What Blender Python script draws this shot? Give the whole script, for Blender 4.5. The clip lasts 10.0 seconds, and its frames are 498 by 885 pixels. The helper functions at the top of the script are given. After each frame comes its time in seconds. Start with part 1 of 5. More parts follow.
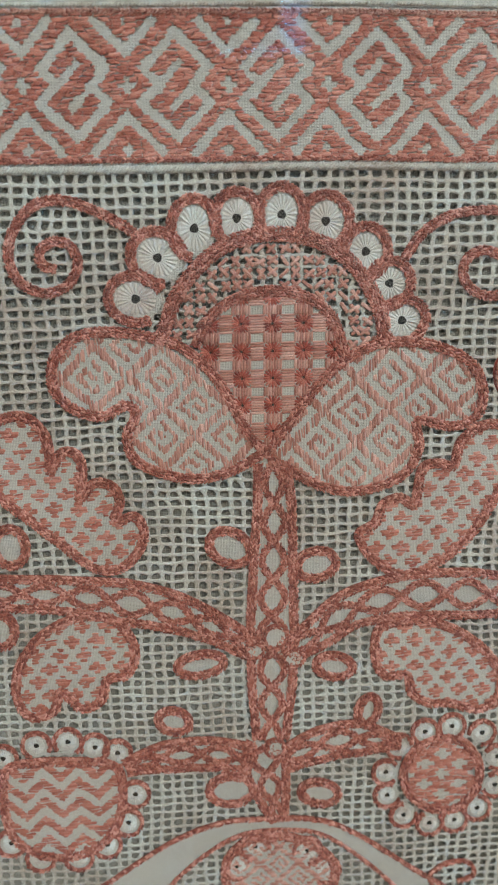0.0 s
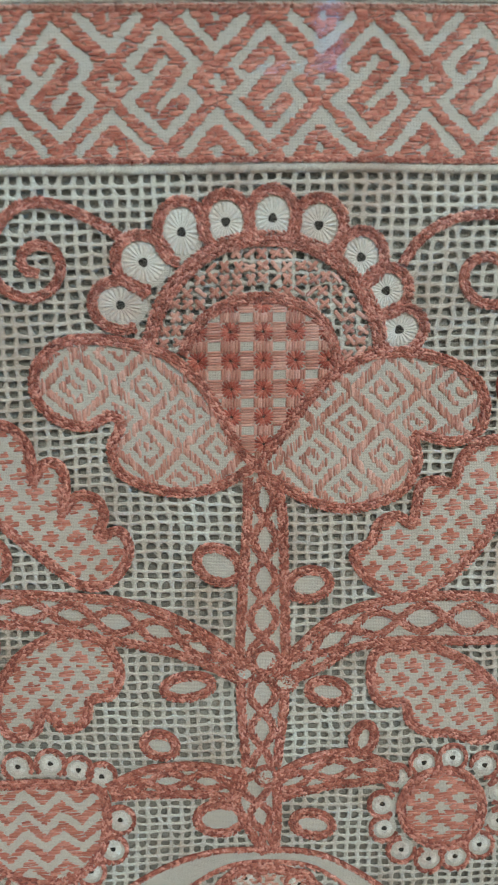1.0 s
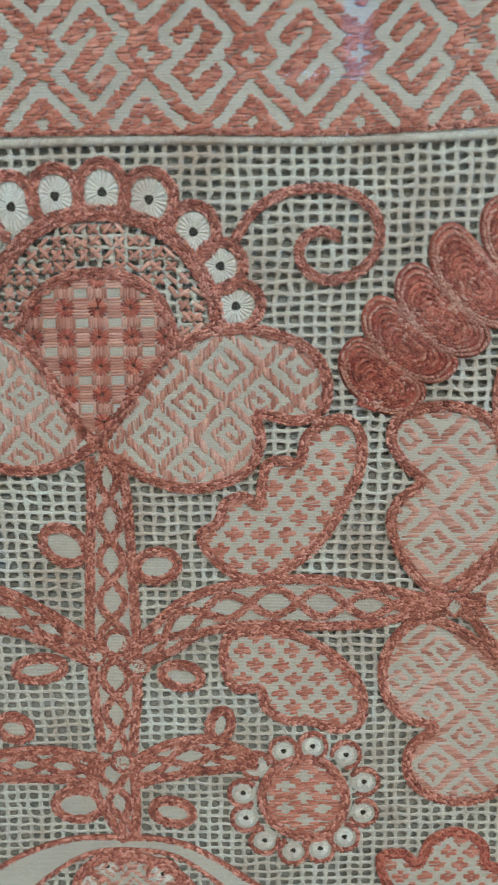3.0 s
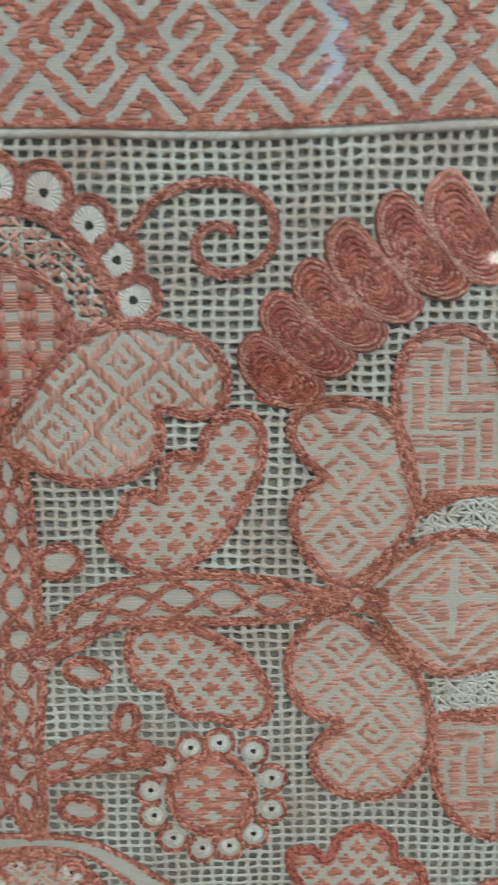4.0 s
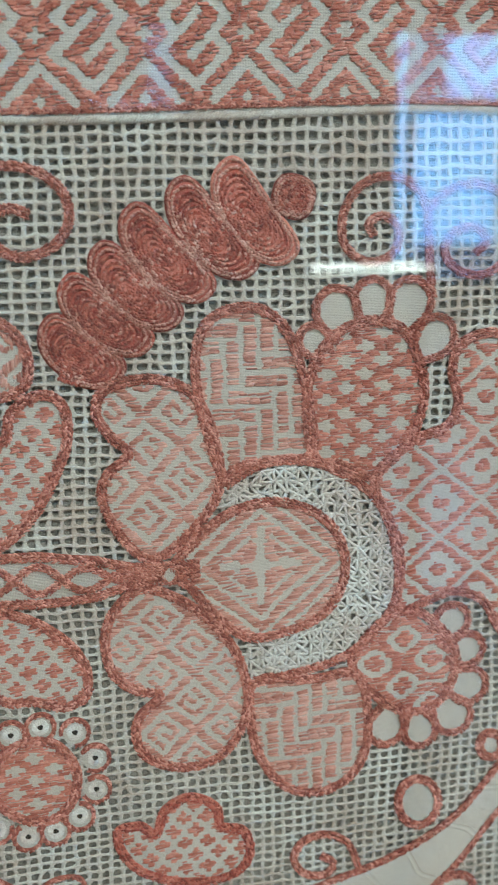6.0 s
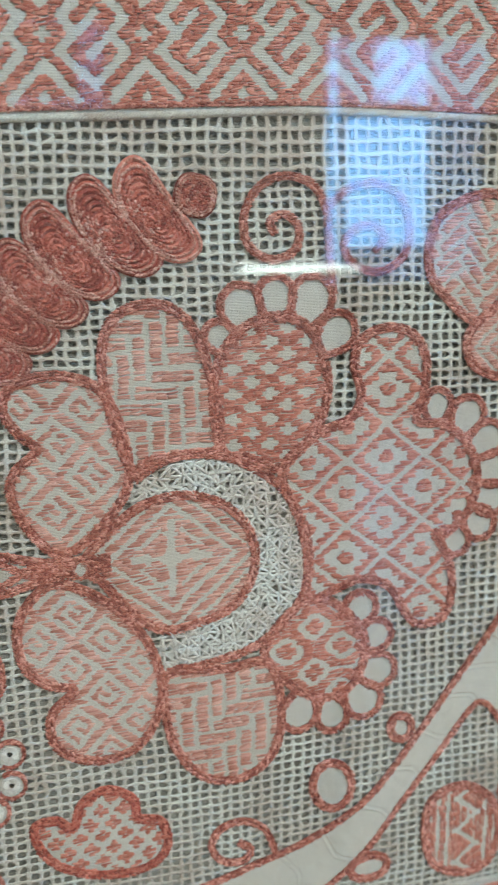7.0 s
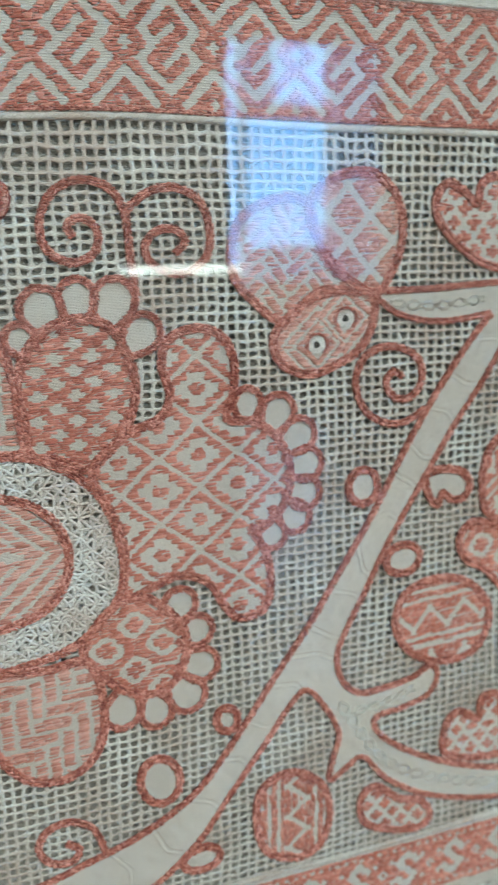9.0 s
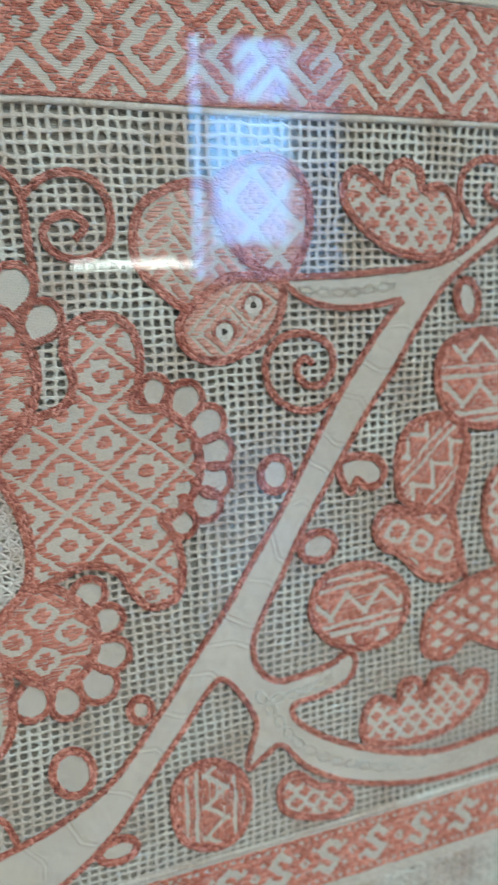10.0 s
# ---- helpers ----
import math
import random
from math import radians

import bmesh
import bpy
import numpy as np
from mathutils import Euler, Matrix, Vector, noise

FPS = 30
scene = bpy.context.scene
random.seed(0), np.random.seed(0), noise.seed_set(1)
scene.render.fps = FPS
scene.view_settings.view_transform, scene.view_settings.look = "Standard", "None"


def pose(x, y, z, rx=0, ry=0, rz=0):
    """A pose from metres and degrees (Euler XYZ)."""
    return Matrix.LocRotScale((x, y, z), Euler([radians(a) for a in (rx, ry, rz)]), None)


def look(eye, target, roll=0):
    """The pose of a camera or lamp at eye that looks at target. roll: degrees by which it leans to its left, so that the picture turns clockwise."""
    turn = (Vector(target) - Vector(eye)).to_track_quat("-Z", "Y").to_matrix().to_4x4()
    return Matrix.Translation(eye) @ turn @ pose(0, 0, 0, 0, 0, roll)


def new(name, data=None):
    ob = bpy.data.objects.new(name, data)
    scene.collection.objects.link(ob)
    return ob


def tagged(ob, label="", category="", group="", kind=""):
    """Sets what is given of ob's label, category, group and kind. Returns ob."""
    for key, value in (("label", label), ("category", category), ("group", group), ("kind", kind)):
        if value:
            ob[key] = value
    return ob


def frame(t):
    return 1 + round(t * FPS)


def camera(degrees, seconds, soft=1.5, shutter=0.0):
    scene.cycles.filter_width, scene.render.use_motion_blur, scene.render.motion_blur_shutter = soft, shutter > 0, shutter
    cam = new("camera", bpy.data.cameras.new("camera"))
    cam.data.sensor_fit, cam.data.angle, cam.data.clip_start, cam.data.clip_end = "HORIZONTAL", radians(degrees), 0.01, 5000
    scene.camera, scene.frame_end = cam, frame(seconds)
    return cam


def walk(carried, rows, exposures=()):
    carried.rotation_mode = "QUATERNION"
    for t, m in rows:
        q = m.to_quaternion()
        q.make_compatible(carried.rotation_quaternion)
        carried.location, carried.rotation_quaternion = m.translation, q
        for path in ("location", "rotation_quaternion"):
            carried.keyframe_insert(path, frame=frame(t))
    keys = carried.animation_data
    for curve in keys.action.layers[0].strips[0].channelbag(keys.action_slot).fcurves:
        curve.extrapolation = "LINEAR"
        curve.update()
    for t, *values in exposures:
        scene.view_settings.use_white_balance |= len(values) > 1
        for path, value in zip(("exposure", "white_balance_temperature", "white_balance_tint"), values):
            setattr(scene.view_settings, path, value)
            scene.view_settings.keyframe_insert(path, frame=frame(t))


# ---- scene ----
cam = camera(31.48, 10.0, soft=1.75, shutter=0.6)
cam.data.dof.use_dof, cam.data.dof.focus_distance, cam.data.dof.aperture_fstop = True, 0.334, 14.0
PATH = [
    (0, (-0.02032, -0.02070, 1.58482), (0.03148, 0.93973, 1.31115), -0.88),
    (0.5, (-0.01182, -0.01341, 1.58496), (0.01657, 0.95015, 1.31895), -0.72),
    (1, (-0.00404, -0.00793, 1.58072), (0.01113, 0.95798, 1.32228), -0.69),
    (1.5, (0.01480, -0.00283, 1.57481), (0.01415, 0.96371, 1.31828), -0.69),
    (2, (0.03688, -0.00099, 1.57070), (0.01570, 0.96584, 1.31615), -0.91),
    (3.5, (0.07605, -0.00861, 1.56776), (0.06016, 0.96043, 1.32139), -0.74),
    (4, (0.09219, -0.00706, 1.56463), (0.09498, 0.96282, 1.32106), -0.45),
    (4.5, (0.10671, -0.00881, 1.55939), (0.13812, 0.96253, 1.32376), -0.29),
    (5, (0.11435, -0.01569, 1.55937), (0.18363, 0.95450, 1.32711), -0.38),
    (6.3, (0.10377, -0.02563, 1.55084), (0.30361, 0.92846, 1.32772), -0.80),
    (6.5, (0.10809, -0.02846, 1.55289), (0.31708, 0.92350, 1.32906), -0.85),
    (7, (0.11540, -0.03233, 1.55026), (0.36114, 0.91108, 1.32755), -0.76),
    (7.5, (0.12153, -0.03420, 1.55129), (0.39779, 0.90098, 1.32969), -0.74),
    (8, (0.12900, -0.04176, 1.55249), (0.42864, 0.88568, 1.32874), -0.74),
    (8.5, (0.13827, -0.04620, 1.54995), (0.46010, 0.87436, 1.32858), -0.82),
    (9, (0.15331, -0.05016, 1.55040), (0.49439, 0.86300, 1.32721), -0.95),
    (9.5, (0.16298, -0.05493, 1.54971), (0.52389, 0.85094, 1.32801), -1.10),
    (10, (0.17774, -0.05886, 1.54544), (0.55175, 0.84041, 1.31865), -1.02),
]
walk(cam, [(t, look(eye, target, roll)) for t, eye, target, roll in PATH],
     exposures=((0.0, -0.25, 6500, 10), (1.0, -0.19, 6450, 8), (2.0, -0.05, 6350, 5), (3.5, -0.21, 6380, 6), (4.5, -0.23, 6300, 6), (5.2, -0.20, 6280, 4), (6.3, -0.09, 6260, 6), (8.0, -0.02, 6260, 6), (10.0, -0.08, 6260, 7)))

# ---- world, lamps, exposure ----
world = bpy.data.worlds.new("sky_world")
scene.world = world
world.use_nodes = True
wn = world.node_tree
sky = wn.nodes.new("ShaderNodeTexSky")
sky.sky_type, sky.sun_disc = "NISHITA", False
sky.sun_elevation, sky.sun_rotation = radians(38), radians(20)
wn.links.new(sky.outputs[0], wn.nodes["Background"].inputs[0])
wn.nodes["Background"].inputs[1].default_value = 0.12

WALL_Y = 0.33          # face of the display wall
CLOTH_Y = 0.30         # plane of the stretched textile
ROOM = (-4.0, 7.2, -9.5, 0.0, 4.2)   # x0, x1, y0, z0, z1


def area_lamp(name, m, sx, sy, watts, colour):
    data = bpy.data.lights.new(name, "AREA")
    data.shape, data.size, data.size_y, data.energy, data.color = "RECTANGLE", sx, sy, watts, colour
    ob = new(name, data)
    ob.matrix_world = m
    return ob


LAMP_WATTS = 104
LAMPS_X = (-0.4, 1.1, 2.6)
# unseen lamps; the fourth is added only to brighten the window wall
LAMPS = [(lx, -3.4, LAMP_WATTS) for lx in LAMPS_X] + [(4.3, -7.6, 75)]
for lx, ly, watts in LAMPS:
    area_lamp("added_ceiling_lamp", pose(lx, ly, 4.09), 1.0, 1.8, watts, (0.97, 1.0, 0.965))


# ---- materials ----
def material(name):
    m = bpy.data.materials.new(name)
    m.use_nodes = True
    nt = m.node_tree
    return m, nt, nt.nodes["Principled BSDF"], nt.nodes.new, nt.links.new


def ramp(nt, fac, stops):
    r = nt.nodes.new("ShaderNodeValToRGB")
    while len(r.color_ramp.elements) < len(stops):
        r.color_ramp.elements.new(0.5)
    for e, (p, c) in zip(r.color_ramp.elements, stops):
        e.position, e.color = p, (*c, 1)
    nt.links.new(fac, r.inputs[0])
    return r.outputs[0]


def noise_tex(nt, scale, detail=3.0, rough=0.55, stretch=None):
    co = nt.nodes.new("ShaderNodeTexCoord")
    n = nt.nodes.new("ShaderNodeTexNoise")
    n.inputs["Scale"].default_value, n.inputs["Detail"].default_value, n.inputs["Roughness"].default_value = scale, detail, rough
    if stretch:
        mp = nt.nodes.new("ShaderNodeMapping")
        mp.inputs["Scale"].default_value = stretch
        nt.links.new(co.outputs["Object"], mp.inputs[0])
        nt.links.new(mp.outputs[0], n.inputs["Vector"])
    else:
        nt.links.new(co.outputs["Object"], n.inputs["Vector"])
    return n.outputs["Fac"]


def mix(nt, kind, fac, a, b):
    n = nt.nodes.new("ShaderNodeMix")
    n.data_type, n.blend_type = "RGBA", kind
    if isinstance(fac, float):
        n.inputs[0].default_value = fac
    else:
        nt.links.new(fac, n.inputs[0])
    for s, v in ((n.inputs[6], a), (n.inputs[7], b)):
        if isinstance(v, tuple):
            s.default_value = (*v, 1)
        else:
            nt.links.new(v, s)
    return n.outputs[2]


def bump(nt, p, height, strength, dist):
    b = nt.nodes.new("ShaderNodeBump")
    b.inputs["Strength"].default_value, b.inputs["Distance"].default_value = strength, dist
    nt.links.new(height, b.inputs["Height"])
    nt.links.new(b.outputs[0], p.inputs["Normal"])


def thread(name, dark, mid, pale):
    """Dyed cotton yarn: each stitch a little lighter or darker, with faded areas."""
    m, nt, p, node, link = material(name)
    geo = node("ShaderNodeNewGeometry")
    col = ramp(nt, geo.outputs["Random Per Island"], ((0.0, dark), (0.5, mid), (1.0, pale)))
    fade = ramp(nt, noise_tex(nt, 30, 4), ((0.33, (0.84, 0.74, 0.70)), (0.5, (1.0, 1.0, 1.0)), (0.7, (1.13, 1.24, 1.28))))
    col = mix(nt, "MULTIPLY", 1.0, col, fade)
    fibre = noise_tex(nt, 1900, 3, 0.65)
    col = mix(nt, "MULTIPLY", 0.9, col, ramp(nt, fibre, ((0.32, (0.66, 0.63, 0.62)), (0.68, (1.24, 1.26, 1.28)))))
    link(col, p.inputs["Base Color"])
    p.inputs["Roughness"].default_value = 0.72
    p.inputs["Sheen Weight"].default_value = 0.15
    bump(nt, p, fibre, 0.5, 0.0003)
    return m


RED = thread("rust_red_thread", (0.205, 0.042, 0.030), (0.435, 0.138, 0.099), (0.71, 0.36, 0.295))
FLAT_RED = thread("rust_red_darning", (0.35, 0.10, 0.071), (0.475, 0.170, 0.122), (0.61, 0.285, 0.222))
PALE = thread("faded_rust_thread", (0.38, 0.155, 0.119), (0.52, 0.262, 0.208), (0.66, 0.41, 0.35))
DEEP = thread("deep_red_thread", (0.19, 0.026, 0.017), (0.39, 0.074, 0.048), (0.60, 0.22, 0.165))
# padding in a darker red: the shade between stitches put into its colour
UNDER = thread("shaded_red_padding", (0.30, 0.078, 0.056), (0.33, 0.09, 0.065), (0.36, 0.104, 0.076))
WHITE = thread("white_cotton_thread", (0.43, 0.445, 0.405), (0.465, 0.48, 0.44), (0.51, 0.525, 0.485))
GREY = thread("grey_crease_line", (0.31, 0.305, 0.27), (0.35, 0.345, 0.305), (0.39, 0.385, 0.34))
BRIGHT = thread("bleached_satin_thread", (0.55, 0.57, 0.54), (0.58, 0.60, 0.57), (0.61, 0.63, 0.60))


def linen(name, base, dirt_and_shade, pitch, grain=0.8):
    m, nt, p, node, link = material(name)
    co = node("ShaderNodeTexCoord")
    waves = []
    for axis in ("X", "Z"):
        w = node("ShaderNodeTexWave")
        w.wave_type, w.bands_direction = "BANDS", axis
        w.inputs["Scale"].default_value = 0.314 / pitch
        w.inputs["Distortion"].default_value, w.inputs["Detail"].default_value, w.inputs["Detail Scale"].default_value = 1.6, 2, 1.5
        link(co.outputs["Object"], w.inputs["Vector"])
        waves.append(w.outputs["Fac"])
    weave = mix(nt, "MULTIPLY", 1.0, waves[0], waves[1])
    col = ramp(nt, noise_tex(nt, 14, 5), ((0.3, dirt_and_shade), (0.65, base)))
    col = mix(nt, "MULTIPLY", grain, col, ramp(nt, weave, ((0.0, (0.80, 0.80, 0.79)), (0.5, (1.06, 1.06, 1.06)))))
    slub = ramp(nt, noise_tex(nt, 420, 3, 0.6, (1, 1, 4)), ((0.3, (0.88, 0.88, 0.87)), (0.7, (1.06, 1.06, 1.06))))
    col = mix(nt, "MULTIPLY", 0.8, col, slub)
    link(col, p.inputs["Base Color"])
    p.inputs["Roughness"].default_value = 0.85
    bump(nt, p, weave, 0.85 * grain, 0.0004)
    fold = node("ShaderNodeBump")
    fold.inputs["Strength"].default_value, fold.inputs["Distance"].default_value = 0.55, 0.0035
    link(noise_tex(nt, 70, 4, 0.6), fold.inputs["Height"])
    link(fold.outputs[0], nt.nodes["Bump"].inputs["Normal"])
    return m


LINEN = linen("bleached_linen", (0.54, 0.57, 0.54), (0.47, 0.495, 0.465), 0.00095)
FINE_LINEN = linen("fine_white_linen", (0.57, 0.595, 0.555), (0.50, 0.515, 0.475), 0.0006)
PLAIN_LINEN = linen("creased_white_linen", (0.50, 0.515, 0.475), (0.42, 0.425, 0.38), 0.0006, 0.45)
# darker patches paint the shade of deeper holes into the board's colour
BACK = linen("grey_backing_cloth", (0.33, 0.343, 0.313), (0.21, 0.22, 0.197), 0.0009)


def plain(name, a, b, rough, scale=6.0):
    m, nt, p, node, link = material(name)
    fac = noise_tex(nt, scale, 6)
    link(ramp(nt, fac, ((0.3, a), (0.7, b))), p.inputs["Base Color"])
    p.inputs["Roughness"].default_value = rough
    bump(nt, p, noise_tex(nt, scale * 40, 3), 0.15, 0.002)
    return m


PLASTER = plain("painted_plaster", (0.70, 0.69, 0.65), (0.76, 0.75, 0.71), 0.8)
CEIL = plain("ceiling_paint", (0.78, 0.78, 0.76), (0.82, 0.82, 0.80), 0.85)
FLOORW = plain("polished_oak_floor", (0.20, 0.13, 0.08), (0.27, 0.18, 0.11), 0.28, 3.0)
PAINT = plain("white_gloss_paint", (0.76, 0.76, 0.74), (0.80, 0.80, 0.78), 0.35)
DARKWOOD = plain("dark_wood", (0.06, 0.035, 0.02), (0.10, 0.06, 0.035), 0.4, 25.0)


def glow(name, colour, strength):
    m, nt, p, node, link = material(name)
    p.inputs["Base Color"].default_value = (*colour, 1)
    p.inputs["Emission Color"].default_value = (*colour, 1)
    p.inputs["Emission Strength"].default_value = strength
    return m


SKYGLOW = glow("daylight_backdrop", (0.20, 0.54, 1.0), 10.5)
# glow for an added bar that makes the bright strip in the glass
STRIP_GLOW = glow("reflected_strip_glow", (0.9, 1.0, 0.92), 14.0)
SHEER, nt, p, node, link = material("sheer_cloth")
p.inputs["Base Color"].default_value = (0.75, 0.76, 0.78, 1)
p.inputs["Roughness"].default_value = 0.9
thin = node("ShaderNodeBsdfTranslucent")
thin.inputs[0].default_value = (0.7, 0.72, 0.78, 1)
blend = node("ShaderNodeMixShader")
blend.inputs[0].default_value = 0.6
link(p.outputs[0], blend.inputs[1])
link(thin.outputs[0], blend.inputs[2])
link(blend.outputs[0], nt.nodes["Material Output"].inputs[0])
DIMMER = plain("window_dimmer_cloth", (0.62, 0.62, 0.66), (0.68, 0.68, 0.72), 0.9, 30.0)
PANEL = glow("lamp_diffuser", (1.0, 0.96, 0.88), 2.0)

GLASS = bpy.data.materials.new("clear_glass")
GLASS.use_nodes = True
gn = GLASS.node_tree
gn.nodes.remove(gn.nodes["Principled BSDF"])
gl = gn.nodes.new("ShaderNodeBsdfGlossy")
gl.inputs["Roughness"].default_value = 0.02
clear = gn.nodes.new("ShaderNodeBsdfTransparent")
facing = gn.nodes.new("ShaderNodeLayerWeight")
facing.inputs["Blend"].default_value = 0.5
steep = gn.nodes.new("ShaderNodeMath")
steep.operation = "POWER"
steep.inputs[1].default_value = 5.0
fres = gn.nodes.new("ShaderNodeMath")
fres.operation = "MULTIPLY_ADD"
fres.inputs[1].default_value, fres.inputs[2].default_value = 0.9, 0.042
gn.links.new(facing.outputs["Facing"], steep.inputs[0])
gn.links.new(steep.outputs[0], fres.inputs[0])
gmix = gn.nodes.new("ShaderNodeMixShader")
gn.links.new(fres.outputs[0], gmix.inputs[0])
gn.links.new(clear.outputs[0], gmix.inputs[1])
gn.links.new(gl.outputs[0], gmix.inputs[2])
gn.links.new(gmix.outputs[0], gn.nodes["Material Output"].inputs[0])


# ---- mesh helpers ----
def mesh_object(name, verts, faces, mat, parent=None, label="", smooth=False):
    """verts: N x 3, faces: a list of index tuples or an M x 3 array."""
    me = bpy.data.meshes.new(name)
    v = np.asarray(verts, np.float32)
    if isinstance(faces, np.ndarray):
        me.vertices.add(len(v))
        me.vertices.foreach_set("co", v.ravel())
        me.loops.add(faces.size)
        me.loops.foreach_set("vertex_index", faces.astype(np.int32).ravel())
        me.polygons.add(len(faces))
        me.polygons.foreach_set("loop_start", np.arange(0, faces.size, 3, dtype=np.int32))
        me.update(calc_edges=True)
    else:
        me.from_pydata(v.tolist(), [], faces)
        me.update()
    me.polygons.foreach_set("use_smooth", np.full(len(me.polygons), smooth))
    me.materials.append(mat)
    ob = new(name, me)
    if parent is not None:
        ob.parent = parent
        ob.matrix_parent_inverse = BASES.get(parent.name, Matrix()).inverted()
    if label:
        tagged(ob, label)
    return ob


BASES = {}


def box(name, lo, hi, mat, parent=None, bevel=0.0, label=""):
    bm = bmesh.new()
    bmesh.ops.create_cube(bm, size=1)
    for v in bm.verts:
        v.co = Vector([(a + b) / 2 + c * (b - a) for a, b, c in zip(lo, hi, v.co)])
    if bevel:
        bmesh.ops.bevel(bm, geom=bm.edges[:], offset=bevel, segments=2, affect="EDGES")
    me = bpy.data.meshes.new(name)
    bm.to_mesh(me)
    bm.free()
    me.materials.append(mat)
    ob = new(name, me)
    if parent is not None:
        ob.parent = parent
        ob.matrix_parent_inverse = BASES.get(parent.name, Matrix()).inverted()
    if label:
        tagged(ob, label)
    return ob


def thing(name, at, label, category, **tags):
    ob = new(name)
    ob.location = at
    ob.empty_display_size = 0.05
    BASES[ob.name] = Matrix.Translation(at)
    return tagged(ob, label, category, **tags)


V0 = 1.62   # height of the border's star row; textile coordinates are millimetres from there


def world_of(uv, out):
    """Textile millimetres (and millimetres proud of the cloth plane) to metres; the border hangs in a slow wave."""
    uv = np.asarray(uv, float)
    u, v = uv[..., 0], uv[..., 1]
    pull = 3.9 * np.exp(-((u - 230) / 75) ** 2) + 2.3 * np.exp(-((u - 370) / 90) ** 2) - 1.4 * np.exp(-((u - 85) / 40) ** 2)
    hold = np.clip((v + 44) / 14, 0, 1)
    y = CLOTH_Y - np.broadcast_to(np.asarray(out, float), uv.shape[:-1]) / 1000
    return np.stack([u / 1000, y, V0 + (v + pull * hold) / 1000], -1)


def smooth_path(pts, closed=False, step=0.8):
    """A Catmull-Rom curve through the points, cut into even steps."""
    p = np.asarray(pts, float)
    n = len(p)
    idx = (lambda i: i % n) if closed else (lambda i: min(max(i, 0), n - 1))
    out = []
    for i in range(n if closed else n - 1):
        a, b, c, d = (p[idx(i + k)] for k in (-1, 0, 1, 2))
        t = np.linspace(0, 1, 13)[:-1, None]
        out.append(0.5 * (2 * b + (c - a) * t + (2 * a - 5 * b + 4 * c - d) * t ** 2 + (3 * b - a - 3 * c + d) * t ** 3))
    out.append(p[:1] if closed else p[-1:])
    q = np.concatenate(out)
    s = np.concatenate([[0], np.cumsum(np.hypot(*np.diff(q, axis=0).T))])
    m = max(int(s[-1] / step), 3)
    t = np.linspace(0, s[-1], m + 1)
    return np.stack([np.interp(t, s, q[:, 0]), np.interp(t, s, q[:, 1])], 1)


def sides(path):
    d = np.gradient(path, axis=0)
    d /= np.maximum(np.hypot(d[:, 0], d[:, 1]), 1e-9)[:, None]
    return d, np.stack([-d[:, 1], d[:, 0]], 1)


RNG = np.random.default_rng(7)
RING = np.arange(6) * math.pi / 3


class Stitches:
    """A heap of single stitches, each a small spindle of yarn lying on the cloth."""

    def __init__(self):
        self.rows, self.beds = [], []

    def add(self, centre, way, length, width, high, out):
        n = len(centre)
        if n:
            col = lambda a: np.broadcast_to(np.asarray(a, float), (n,))[:, None]
            self.rows.append(np.hstack([centre, way, col(length), col(width), col(high), col(out)]))
        return self

    def build(self, name, mat, parent=None, label=""):
        if not self.rows:
            return None
        r = np.concatenate(self.rows)
        n = len(r)
        c, w = r[:, None, 0:2], r[:, None, 2:4]
        w = w / np.maximum(np.linalg.norm(w, axis=2, keepdims=True), 1e-9)
        side = np.stack([-w[..., 1], w[..., 0]], -1)
        length, width, high, out = (r[:, k, None] for k in (4, 5, 6, 7))
        knee = 0.5 - np.minimum(0.2, 0.45 / length)
        at = np.concatenate([np.full((n, 1), -0.5), np.repeat(-knee, 6, 1), np.repeat(knee, 6, 1), np.full((n, 1), 0.5)], 1)
        cs = np.concatenate([[0], np.cos(RING), np.cos(RING), [0]])
        sn = np.concatenate([[0], np.sin(RING), np.sin(RING), [0]])
        uv = c + w * (at * length)[..., None] + side * (cs[None] * width / 2)[..., None]
        lift = out + sn[None] * high / 2
        lift[:, [0, 13]] -= high * 0.35
        v = world_of(uv, lift).reshape(-1, 3)
        f = []
        for k in range(6):
            j = (k + 1) % 6
            f += [(0, 1 + j, 1 + k), (1 + k, 1 + j, 7 + j), (1 + k, 7 + j, 7 + k), (13, 7 + k, 7 + j)]
        f = (np.array(f)[None] + 14 * np.arange(n)[:, None, None]).reshape(-1, 3)
        first = len(f)
        for bv, bf in self.beds:
            f = np.concatenate([f, bf + len(v)])
            v = np.concatenate([v, bv])
        ob = mesh_object(name, v, f, mat, parent, label, smooth=True)
        # beds take the darker red, so the gaps look shaded
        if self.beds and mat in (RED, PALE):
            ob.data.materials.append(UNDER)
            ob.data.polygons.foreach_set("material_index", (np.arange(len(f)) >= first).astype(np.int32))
        return ob


